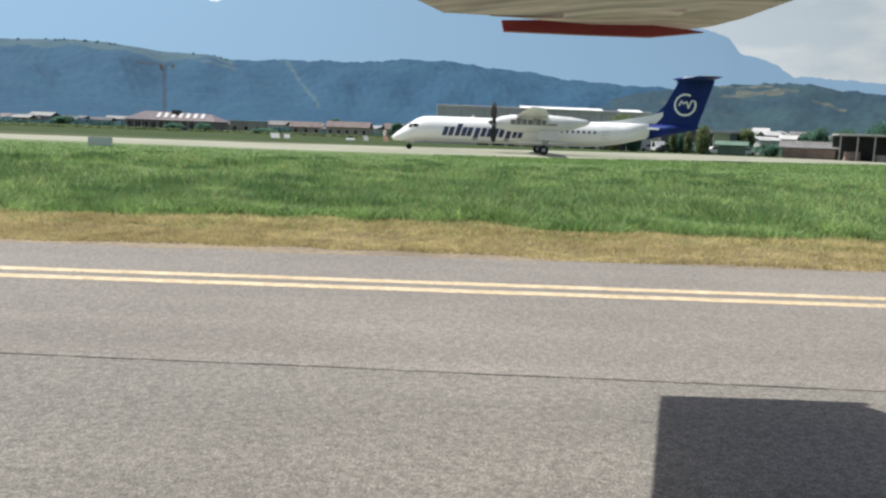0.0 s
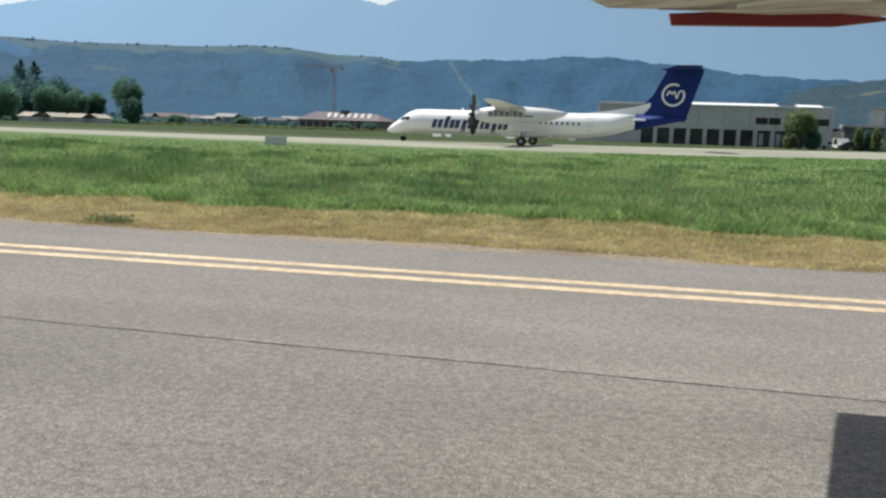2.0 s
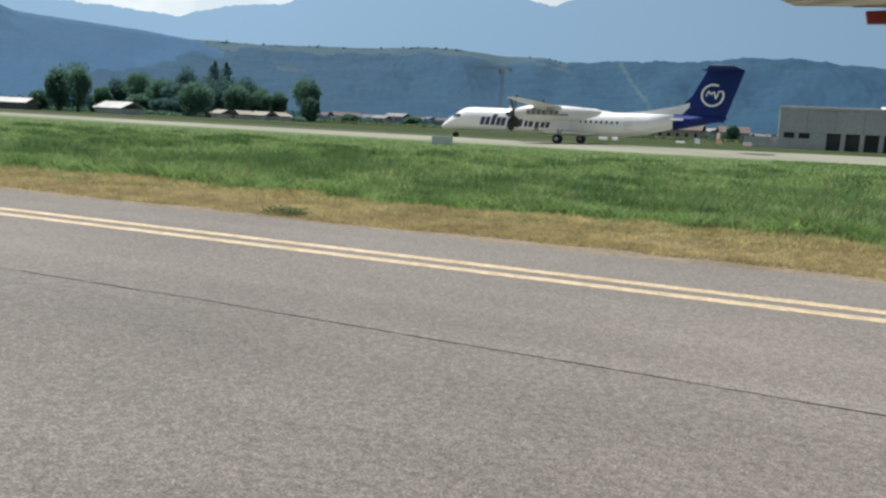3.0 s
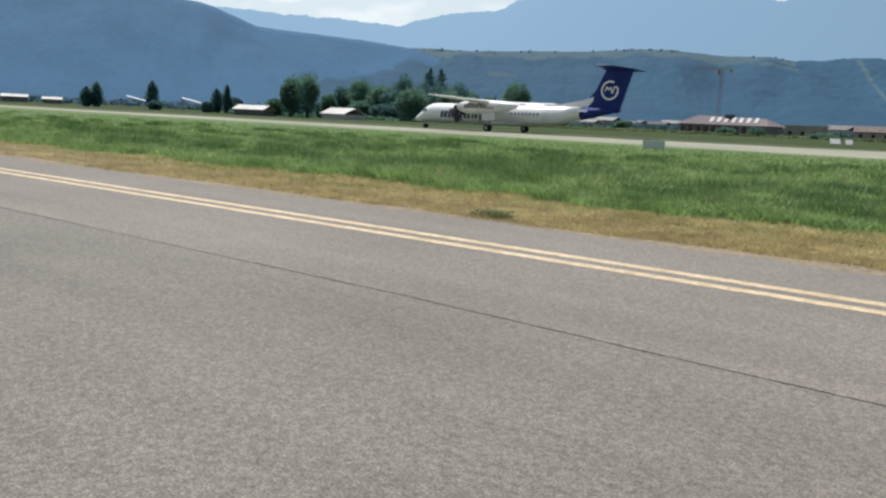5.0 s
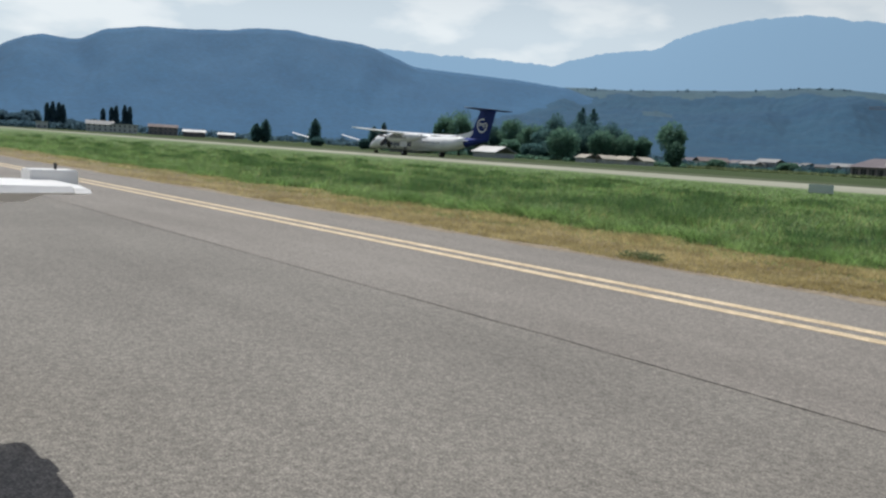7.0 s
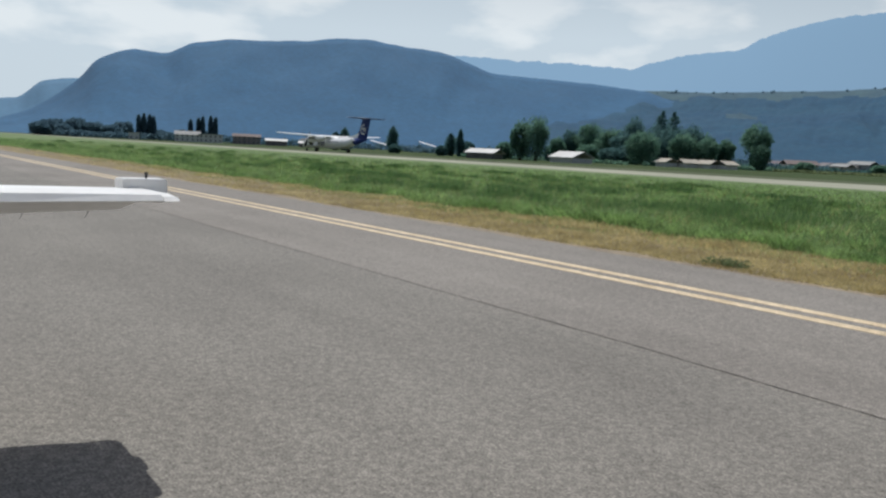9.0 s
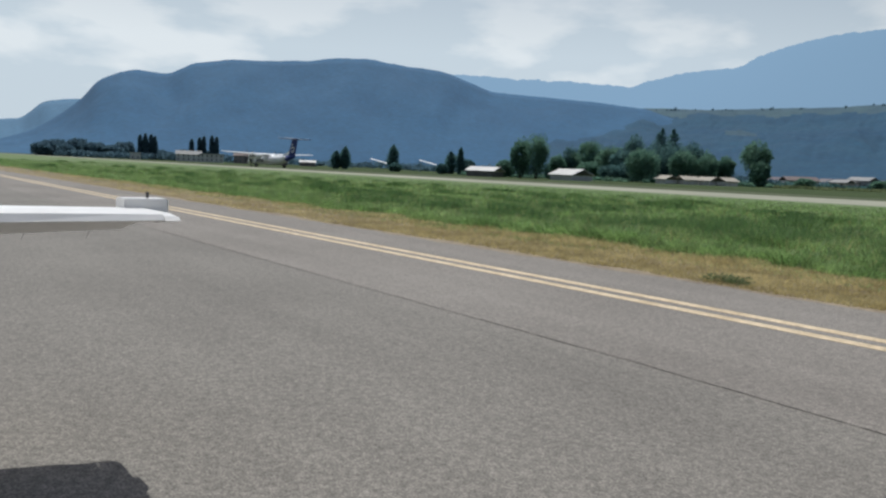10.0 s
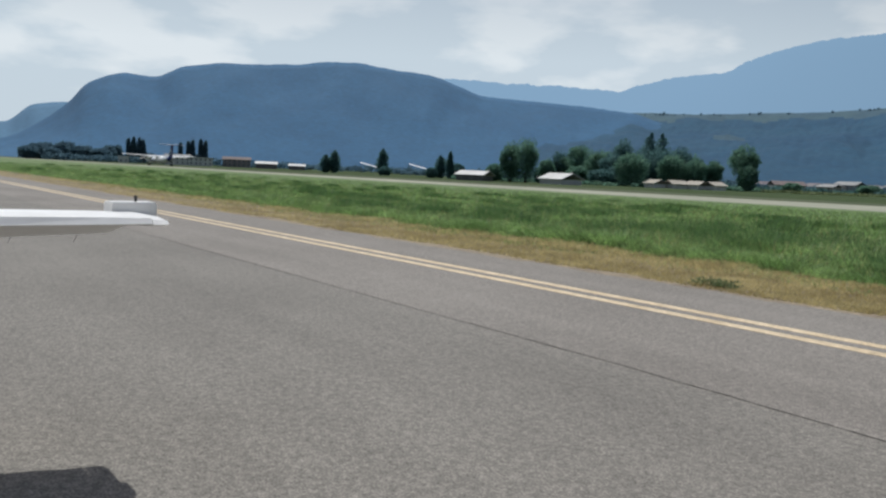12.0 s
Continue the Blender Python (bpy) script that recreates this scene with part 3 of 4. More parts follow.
    for y in (-4.62, -0.3, 0.3, 4.62):
        k = abs(y) / 4.6
        le, te, th = 29.2 + 0.85 * k, 32.7 - 0.35 * k, 0.17 - 0.08 * k
        rings.append([(le, y, 8.12), (le + 0.05, y, 8.138), (le + 0.6, y, 8.128), (te, y, 8.128), (te, y, 8.10), (le + 0.6, y, 8.12 - th)])
    part("underside", loft(bm, rings), BLUE, tail, "deep blue underside")
    part("bullet_fairing", loft(bmesh.new(), [oval(x, 0, 8.1, r, r, 10) for x, r in ((28.7, 0.03), (29.3, 0.2), (31, 0.22), (32.8, 0.05))]), BLUE, ob, smooth=True)
    # wing and nacelles
    bm = bmesh.new()
    rings = []
    for y in (-14.2, -13.6, -4.4, 0, 4.4, 13.6, 14.2):
        k = max(0, abs(y) - 4.4) / 9.8
        le, ch, th = 12.7 + 0.75 * k, 3.2 - 1.75 * k, 0.24 - 0.14 * k
        z = 3.78 + 0.36 * k
        rings.append([(le, y, z), (le + 0.25 * ch, y, z + th), (le + 0.65 * ch, y, z + 0.6 * th), (le + ch, y, z - 0.03), (le + ch, y, z - 0.05), (le + 0.5 * ch, y, z - 0.7 * th), (le + 0.12 * ch, y, z - 0.6 * th)])
    part("wing", loft(bm, rings), WHITE, ob, "long slender white high wing")
    part("wing_fairing", loft(bmesh.new(), [oval(x, 0, 3.35, a, b, 20) for x, a, b in ((11.0, 0.1, 0.05), (12.2, 0.95, 0.42), (14.5, 1.1, 0.52), (16.8, 0.9, 0.38), (18.6, 0.1, 0.05))]), WHITE, ob, smooth=True)
    props = []
    for side in (-1, 1):
        y = 4.4 * side
        nac = part("nacelle", loft(bmesh.new(), [oval(x, y, z, a, b, 22) for x, z, a, b in ((10.75, 3.0, 0.36, 0.38), (11.2, 2.98, 0.52, 0.60), (12.2, 2.98, 0.66, 0.82), (13.5, 2.98, 0.70, 0.90), (16.2, 3.02, 0.68, 0.86), (18.2, 3.12, 0.5, 0.62), (19.6, 3.25, 0.2, 0.28), (20.0, 3.3, 0.05, 0.06))]), PALE_GREY, ob, "pale grey engine nacelle", True)
        # plain lettering bars on the nacelle's outer side
        for i, (w, h) in enumerate(((0.46, 0.48), (0.48, 0.66), (0.48, 0.56), (0.48, 0.48), (0.16, 0.66), (0.48, 0.58), (0.44, 0.48), (0.95, 0.16))):
            x = 12.2 + sum((0.54, 0.56, 0.56, 0.56, 0.25, 0.56, 0.54)[:i])
            bm = box(bmesh.new(), x, x + w, y + side * 0.62, y + side * 0.715, 2.85, 2.85 + h)
            part("lettering", bm, GREY, nac, "plain grey lettering bar")
        hub = new("propeller")
        hub.parent = ob
        hub.matrix_local = pose(10.55, y, 3.0)
        tagged(hub, "black six-bladed propeller")
        part("spinner", loft(bmesh.new(), [oval(x, 0, 0, r, r, 14) for x, r in ((-0.55, 0.02), (-0.45, 0.14), (-0.2, 0.27), (0.2, 0.34))]), BLACK, hub, smooth=True)
        for k in range(6):
            a = k * math.pi / 3 + 0.2
            bm = bmesh.new()
            rings = []
            for r, c in ((0.25, 0.11), (0.7, 0.18), (1.3, 0.24), (1.8, 0.21), (2.05, 0.10)):
                cy, cz = r * math.cos(a), r * math.sin(a)
                ty, tz = -math.sin(a), math.cos(a)
                rings.append([(sx * 0.03 + e * c * 1.15, cy + ty * c * e, cz + tz * c * e) for sx, e in ((0, -1), (1, 0), (0, 1), (-1, 0))])
            part("blade", loft(bm, rings), BLACK, hub)
        props.append((hub, y))
        # main gear
        bm = bmesh.new()
        tube(bm, (15.6, y, 2.4), (15.55, y, 0.5), 0.13)
        tube(bm, (16.6, y, 2.3), (15.6, y, 0.75), 0.07)
        part("gear_leg", bm, STEEL, ob)
        for s in (-1, 1):
            bm = bmesh.new()
            tube(bm, (0, -0.14, 0), (0, 0.14, 0), 0.47, n=24)
            bmesh.ops.bevel(bm, geom=[e for e in bm.edges if abs(e.verts[0].co.y - e.verts[1].co.y) < 1e-4], offset=0.06, segments=2, affect="EDGES")
            wheel = part("wheel", bm, RUBBER, ob)
            wheel.matrix_local = pose(15.55, y + 0.26 * s, 0.47)
            part("rim", tube(bmesh.new(), (0, -0.15, 0), (0, 0.15, 0), 0.2, n=16), STEEL, wheel)
        part("gear_door", box(bmesh.new(), 14.9, 16.9, y + side * 0.52, y + side * 0.56, 1.45, 2.35), PALE_GREY, ob)
    bm = bmesh.new()
    tube(bm, (1.95, 0, 1.4), (1.85, 0, 0.35), 0.09)
    part("nose_gear_leg", bm, STEEL, ob)
    for s in (-1, 1):
        bm = tube(bmesh.new(), (0, -0.09, 0), (0, 0.09, 0), 0.28, n=20)
        part("nose_wheel", bm, RUBBER, ob).matrix_local = pose(1.85, 0.17 * s, 0.28)
    # cockpit glass, cabin windows, doors, plain bars for the title on both sides

    def skin(x0, x1, z0, z1, side, off=0.012, lean=0.0):
        bm = bmesh.new()
        nx, nz = 3, 4
        xs_, zs_, as_, bs_ = zip(*body)
        g = []
        for i in range(nx + 1):
            row = []
            for j in range(nz + 1):
                z = z0 + (z1 - z0) * j / nz
                x = x0 + (x1 - x0) * i / nx + lean * (z - z0)
                zc, a, b = [float(np.interp(x, xs_, q)) for q in (zs_, as_, bs_)]
                t = max(-1, min(1, (z - zc) / b))
                row.append(bm.verts.new((x, side * (a * math.sqrt(1 - t * t) + off), z)))
            g.append(row)
        for p, q in zip(g, g[1:]):
            for j in range(nz):
                bm.faces.new((p[j], p[j + 1], q[j + 1], q[j]))
        return bm

    for side in (-1, 1):
        part("cockpit_window", skin(1.75, 2.15, 2.25, 2.62, side, 0.02, 0.5), GLASS, ob, "dark cockpit side window")
        part("cockpit_window", skin(2.3, 2.85, 2.30, 2.66, side, 0.02), GLASS, ob, "dark cockpit side window")
        for i in range(8):
            x = 16.9 + 0.56 * i
            part("cabin_window", skin(x, x + 0.20, 2.26, 2.54, side), GLASS, ob)
        part("cabin_door", skin(21.6, 22.5, 1.35, 3.0, side, 0.008), PALE_GREY, ob, "outlined rear cabin door")
        x = 5.3
        for w, z0, z1 in ((1.12, 1.55, 2.50), (1.16, 1.55, 2.85), (1.16, 1.22, 2.50), (1.12, 1.55, 2.50), (0.50, 1.55, 2.85), (1.14, 1.22, 2.50), (1.02, 1.55, 2.50)):
            xa = x + 0.32 * (z0 - 1.55)
            strokes = ((0.0, 0.43), (0.55, 0.98)) if w > 0.6 else ((0.1, 0.85),)
            for k0, k1 in strokes:
                part("title_bar", skin(xa + k0 * w, xa + k1 * w, z0 if k0 else max(z0, 1.55), (z1 if not k0 or z0 < 1.5 else min(z1, 2.5)) - 0.05, side, 0.014, 0.32), NAVY, ob, "plain dark blue title bar")
            x += w + 0.16
        part("registration_bar", skin(26.2, 27.5, 2.9, 3.12, side, 0.02), WHITE, ob, "plain pale bar in place of letters")
    part("antenna", prism(bmesh.new(), [(8.2, 3.45), (8.35, 3.8), (8.5, 3.8), (8.6, 3.45)], -0.02, 0.02), WHITE, ob)
    part("belly_fairing", loft(bmesh.new(), [oval(x, 0, z, a, b, 16) for x, z, a, b in ((11.5, 1.3, 0.1, 0.05), (13, 1.15, 0.9, 0.32), (18, 1.15, 0.9, 0.32), (19.8, 1.3, 0.1, 0.05))]), WHITE, ob, smooth=True)
    return ob, props


# ---- the parked light aircraft that carries the viewer ----
def light_aircraft():
    ob = thing("light_aircraft", pose(0, -0.75, 0.012), "small white high-wing aircraft with red wing tips", "aeroplane")
    # local y = 0 on its centre line; nose to +x
    bm = bmesh.new()
    rings = []
    for y in (0.0, 2.6, 4.2, 5.1, 5.45, 5.6):
        k = y / 5.6
        drop = min(0.25, 0.145 * (5.6 - y))
        te = max(-0.95, 0.325 - 0.30 * (5.6 - y)) + 0.47 * drop
        le = 1.74 - 0.10 * k - (0.14 if y > 5.5 else 0.05 if y > 5.4 else 0.0)
        zt = 2.16
        ch, th = le - te, (0.22 - 0.09 * k) * (0.6 if y > 5.5 else 1)
        rings.append([(te, y, zt + 0.01 - drop), (te + 0.02, y, zt - 0.005 - drop), (te + 0.45 * ch, y, zt - 0.35 * th - 0.3 * drop), (te + 0.8 * ch, y, zt - 0.30 * th), (le - 0.03, y, zt - 0.04), (le, y, zt + 0.01), (le - 0.04, y, zt + 0.07), (te + 0.7 * ch, y, zt + 0.14 + 0.5 * th), (te + 0.4 * ch, y, zt + 0.10 + 0.4 * th - 0.3 * drop)])
    part("wing", loft(bm, rings), WING_UNDER, ob, "grimy cream wing underside with painted reflection streaks")
    bm = bmesh.new()
    prism(bm, [(0.375, 2.13), (0.39, 2.068), (0.9, 2.066), (1.26, 2.068), (1.42, 2.088), (1.58, 2.108), (1.3, 2.14), (0.6, 2.14)], 5.585, 5.64)
    part("wing_tip", bm, RED, ob, "dark red drooped wing-tip fairing")
    bm = bmesh.new()
    tube(bm, (0.30, 5.2, 2.12), (0.0, 5.22, 2.13), 0.006, 0.003, 6)
    part("static_wick", bm, BLACK, ob)
    for y in (3.4, 4.7):
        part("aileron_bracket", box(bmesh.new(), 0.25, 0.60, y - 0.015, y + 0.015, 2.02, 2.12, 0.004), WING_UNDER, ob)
    part("underside_panel", box(bmesh.new(), 0.62, 1.22, 4.75, 5.0, 2.085, 2.12, 0.01), WING_UNDER, ob, "grimy access panel with painted reflection streaks")
    # tail
    bm = bmesh.new()
    rings = []
    for y, le, te, t, deep in ((-1.99, -3.72, -4.37, 0.02, 1.0), (-1.85, -3.66, -4.42, 0.03, 1.2), (0.0, -3.55, -5.0, 0.06, 1.5), (1.25, -3.60, -4.62, 0.05, 1.5), (1.75, -3.635, -4.46, 0.041, 1.45), (1.80, -3.64, -4.44, 0.039, 0.7),
                               (1.84, -3.645, -4.42, 0.037, 0.6), (1.905, -3.648, -4.41, 0.037, 0.6)):
        z = 1.158
        rings.append([(le, y, z), (le - 0.025, y, z + 0.7 * t), (le - 0.12, y, z + t), (le - 0.35, y, z + 0.95 * t), (te, y, z + 0.008), (te, y, z - 0.008), (le - 0.4, y, z - 0.84 * deep * t), (le - 0.16, y, z - 0.84 * deep * t), (le - 0.05, y, z - 0.3 * deep * t)])
    stab = part("stabiliser", loft(bm, rings), WING_WHITE, ob, "white tailplane with rounded tip")
    bm = bmesh.new()
    rings = []
    for y, le, te, t in ((1.911, -3.652, -4.405, 0.031), (1.97, -3.66, -4.39, 0.028), (1.99, -3.68, -4.37, 0.020), (2.0, -3.72, -4.33, 0.008)):
        z = 1.154
        rings.append([(le, y, z), (le - 0.025, y, z + 0.7 * t), (le - 0.12, y, z + t), (le - 0.35, y, z + 0.95 * t), (te, y, z + 0.008), (te, y, z - 0.008), (le - 0.4, y, z - 0.6 * t), (le - 0.16, y, z - 0.6 * t), (le - 0.05, y, z - 0.3 * t)])
    part("tip_cap", loft(bm, rings), WING_WHITE, ob, "white rounded tip cap")
    bm = box(bmesh.new(), -4.14, -3.98, 1.82, 2.03, 1.165, 1.238, 0.007)
    part("balance_horn", bm, WING_WHITE, ob, "white raised balance box")
    part("beacon_stub", tube(bmesh.new(), (-4.06, 1.95, 1.232), (-4.06, 1.95, 1.268), 0.005, 0.009, 8), BLACK, ob)
    for y in (1.36, 1.62):
        part("static_wick", tube(bmesh.new(), (-3.80, y, 1.10), (-3.78, y - 0.02, 1.07), 0.002, 0.001, 6), STEEL, ob)
    # fuselage, fin and wheels, behind the viewer
    part("fuselage", loft(bmesh.new(), [oval(x, 0, z, a, b, 20) for x, z, a, b in ((-5.4, 1.25, 0.05, 0.12), (-4.2, 1.2, 0.14, 0.22), (-2.6, 1.2, 0.28, 0.36), (-1.0, 1.3, 0.48, 0.62), (0.6, 1.35, 0.52, 0.70), (1.6, 1.2, 0.48, 0.55), (2.6, 1.1, 0.38, 0.4), (2.9, 1.1, 0.1, 0.1))]), WING_WHITE, ob, smooth=True)
    part("fin", prism(bmesh.new(), [(-4.3, 1.35), (-4.9, 2.3), (-5.5, 2.3), (-5.4, 1.2)], -0.03, 0.03), WING_WHITE, ob)
    part("wing", box(bmesh.new(), -0.4, 1.7, -5.9, 0.0, 2.06, 2.26, 0.05), WING_WHITE, ob)
    for x, y in ((0.2, 0.9), (0.2, -0.9), (2.0, 0.0)):
        bm = bmesh.new()
        tube(bm, (x, y * 0.45, 0.8), (x, y * 0.97, 0.22), 0.035)
        part("gear_leg", bm, STEEL, ob)
        part("wheel", tube(bmesh.new(), (x, y - 0.06, 0.2), (x, y + 0.06, 0.2), 0.2, n=20), RUBBER, ob)


# ---- trees ----
def foliage(bm, centre, radii, count, size, rs, hollow=0.55):
    """Leaf clumps scattered through an uneven shell."""
    for _ in range(count):
        v = Vector(rs.normal(size=3))
        v.normalize()
        r = hollow + (1 - hollow) * rs.rand() ** 0.6
        lump = 1 + 0.28 * noise.noise(v * 2.1 + Vector(centre) * 0.31) + 0.14 * noise.noise(v * 5.0 + Vector(centre))
        p = Vector(centre) + Vector((v.x * radii[0], v.y * radii[1], v.z * radii[2])) * r * lump
        n = Vector(rs.normal(size=3)).normalized()
        a = n.orthogonal().normalized() * size * (0.5 + rs.rand())
        b = n.cross(a.normalized()) * size * (0.35 + 0.6 * rs.rand())
        bm.faces.new([bm.verts.new(p + q) for q in (a, b * 0.8 + a * 0.1, -a, -b)])


def broad_tree(az, d, top, width, low=0.12, leaf=None, seed=1, label="full-crowned broadleaf tree with dense green foliage", lobes=7, name="tree"):
    x, y = polar(az, d)
    z = land(x, y)
    h = EYE + d * math.tan(radians(top)) - z
    w = d * math.tan(radians(width)) / 2
    rs = np.random.RandomState(seed)
    ob = thing(name, pose(x, y, z), label, "tree")
    bm = tube(bmesh.new(), (0, 0, -0.3), (0, 0, h * 0.45), 0.035 * h, 0.018 * h, 8)
    for k in range(6):
        a = rs.rand() * 6.28
        s = h * (0.2 + 0.25 * rs.rand())
        tube(bm, (0, 0, s), (math.cos(a) * w * 0.6, math.sin(a) * w * 0.6, s + h * 0.25), 0.012 * h, 0.004 * h, 5)
    part("trunk", bm, BARK, ob)
    bm = bmesh.new()
    zc, rz = h * (low + 1) / 2, h * (1 - low) / 2
    size = max(0.2, d * 0.0011)
    foliage(bm, (0, 0, zc), (w * 0.86, w * 0.86, rz * 0.94), 3000, size, rs, 0.35)
    for k in range(lobes):
        a, b = rs.rand() * 6.28, rs.uniform(-0.75, 0.8)
        c = math.sqrt(1 - b * b)
        foliage(bm, (math.cos(a) * c * w * 0.6, math.sin(a) * c * w * 0.6, zc + b * rz * 0.62), (w * 0.42, w * 0.42, rz * 0.36), 520, size, rs, 0.35)
    if low < 0.2:
        foliage(bm, (0, 0, h * 0.2), (w * 0.78, w * 0.78, h * 0.19), 700, size, rs, 0.3)
    part("crown", bm, leaf or LEAF, ob)
    return ob


def spire_tree(az, d, top, width, leaf=None, seed=1, label="tall dark conifer with a pointed top", low=0.06, full=1.0, name="conifer"):
    x, y = polar(az, d)
    z = land(x, y)
    h = EYE + d * math.tan(radians(top)) - z
    w = d * math.tan(radians(width)) / 2
    rs = np.random.RandomState(seed)
    ob = thing(name, pose(x, y, z), label, "tree")
    part("trunk", tube(bmesh.new(), (0, 0, -0.3), (0, 0, h * 0.9), 0.02 * h, 0.004 * h, 7), BARK, ob)
    bm = bmesh.new()
    size = max(0.2, d * 0.0013)
    tiers = 14
    for k in range(tiers):
        s = k / (tiers - 1)
        zz = h * (low + (0.97 - low) * s)
        r = w * ((1 - s) ** full if full >= 1 else math.sin(math.pi * (0.12 + 0.86 * s)) ** full) + 0.12
        foliage(bm, (rs.uniform(-0.1, 0.1) * w, rs.uniform(-0.1, 0.1) * w, zz), (r, r, h / tiers * 0.8), 150, size, rs, 0.2)
    part("crown", bm, leaf or LEAF_DARK, ob)
    return ob


def bush(az, d, top, width, seed, leaf=None, label="low dense green bush"):
    return broad_tree(az, d, top, width, 0.02, leaf, seed, label, 5, "bush")


def planting():
    broad_tree(-47.8, 215, 2.55, 1.6, 0.06, seed=11, label="dense dark green broadleaf tree beside a white-roofed shed")
    broad_tree(-46.7, 212, 2.95, 2.1, 0.05, seed=12, label="tall dense broadleaf tree beside a white-roofed shed")
    bush(-45.2, 222, 1.4, 1.3, 13)
    bush(-48.9, 225, 0.9, 1.4, 14)
    broad_tree(-42.9, 290, 2.5, 2.3, seed=15)
    broad_tree(-43.9, 300, 1.7, 1.6, seed=16)
    broad_tree(-40.6, 265, 2.0, 2.2, seed=17, leaf=LEAF_DARK, label="dark green broadleaf tree in a dense clump")
    broad_tree(-40.0, 275, 3.05, 2.0, seed=18, leaf=LEAF_DARK, label="tall dark green broadleaf tree in a dense clump")
    broad_tree(-39.3, 235, 2.15, 2.6, 0.03, seed=19, label="wide grey-green tree in front of a dark clump")
    spire_tree(-38.2, 280, 3.35, 1.8, full=0.85, seed=20)
    spire_tree(-37.4, 285, 3.3, 1.8, full=0.85, seed=21)
    broad_tree(-37.3, 270, 2.35, 2.4, seed=22, leaf=LEAF_DARK, label="dark green broadleaf tree in a dense clump")
    broad_tree(-36.2, 275, 2.6, 2.1, seed=23, leaf=LEAF_DARK, label="dark green broadleaf tree in a dense clump")
    broad_tree(-34.9, 280, 1.55, 1.7, seed=24)
    broad_tree(-33.9, 280, 1.7, 1.3, seed=25)
    broad_tree(-32.1, 240, 2.82, 2.15, 0.25, seed=26, label="round-crowned tree standing alone")
    bush(-31.75, 236, 1.45, 1.5, 27)
    spire_tree(-56.9, 290, 1.55, 0.95, full=0.7, seed=28, label="dark conifer standing alone, broad at its base")
    spire_tree(-60.3, 320, 1.28, 0.85, full=0.7, seed=29, label="slim ragged dark conifer")
    spire_tree(-60.9, 320, 0.98, 0.8, full=0.7, seed=30, label="slim ragged dark conifer")
    bush(-56.7, 280, 0.35, 1.0, 34, LEAF_DARK)
    bush(-53.4, 250, 0.42, 0.9, 31, LEAF_DARK)
    spire_tree(-52.75, 262, 1.25, 0.9, full=0.7, seed=35, label="slim ragged dark conifer")
    for i, (a, d, e, w) in enumerate(((-41.7, 280, 2.15, 2.0), (-38.4, 290, 2.6, 2.2), (-36.6, 262, 2.1, 2.2), (-40.0, 250, 1.1, 2.4), (-35.2, 262, 1.75, 1.8), (-44.3, 300, 2.0, 1.6), (-41.1, 285, 2.2, 1.8), (-37.9, 275, 2.4, 2.2), (-35.4, 285, 2.1, 1.9), (-45.6, 230, 0.8, 1.2), (-43.0, 270, 1.0, 1.8), (-41.4, 245, 0.8, 2.0))):
        broad_tree(a, d, e, w, 0.02, LEAF_DARK if i % 2 else LEAF, 140 + i, "dark green broadleaf tree in a dense clump", 5)
    spire_tree(-52.1, 255, 1.55, 0.5, full=0.6, seed=32, label="slim dark columnar tree", name="cypress")
    bush(-51.6, 255, 0.8, 1.2, 33, LEAF_DARK)
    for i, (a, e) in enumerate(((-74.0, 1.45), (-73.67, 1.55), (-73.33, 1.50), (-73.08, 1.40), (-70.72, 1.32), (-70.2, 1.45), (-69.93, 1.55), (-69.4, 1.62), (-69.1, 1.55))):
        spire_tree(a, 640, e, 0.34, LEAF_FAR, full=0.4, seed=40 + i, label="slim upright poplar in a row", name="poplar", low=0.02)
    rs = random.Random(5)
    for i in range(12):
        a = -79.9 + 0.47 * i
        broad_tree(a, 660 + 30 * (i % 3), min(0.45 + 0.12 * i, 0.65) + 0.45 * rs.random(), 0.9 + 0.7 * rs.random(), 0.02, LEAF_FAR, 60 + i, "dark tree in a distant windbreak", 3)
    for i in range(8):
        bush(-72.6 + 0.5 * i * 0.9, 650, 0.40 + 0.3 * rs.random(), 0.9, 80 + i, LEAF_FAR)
    # shrubs among the houses and behind the parking
    for i, (a, d, e, w) in enumerate(((-17.8, 250, 0.22, 1.5), (-15.9, 255, 0.3, 1.3), (-11.9, 260, 0.1, 2.0), (-9.0, 300, 0.4, 1.2), (13.2, 150, 2.1, 2.3), (14.0, 152, 0.7, 1.2), (18.55, 150, 1.45, 1.15), (21.2, 190, 1.35, 1.5),
                                       (16.6, 158, 0.95, 0.6), (17.1, 160, 0.8, 0.55), (17.6, 157, 0.95, 0.6), (13.9, 156, 1.3, 0.8), (25.7, 200, 1.6, 1.4), (12.6, 155, 0.5, 0.9), (22.9, 158, 0.25, 1.0),
                                       (27.2, 240, 1.55, 2.0), (29.2, 240, 2.0, 2.4), (31, 240, 2.0, 2.4), (25.0, 240, 1.25, 1.2), (-2.6, 280, 0.9, 1.0), (-24.5, 320, 0.4, 1.6), (-29.0, 300, 0.35, 1.4), (-7.0, 330, 1.0, 0.8))):
        broad_tree(a, d, e, w, 0.04 if i != 4 else 0.3, OLIVE_LEAF if i in (4, 6, 7, 8, 10, 11, 13) else LEAF, 100 + i, "leafy shrub among the airport buildings", 5, "shrub")


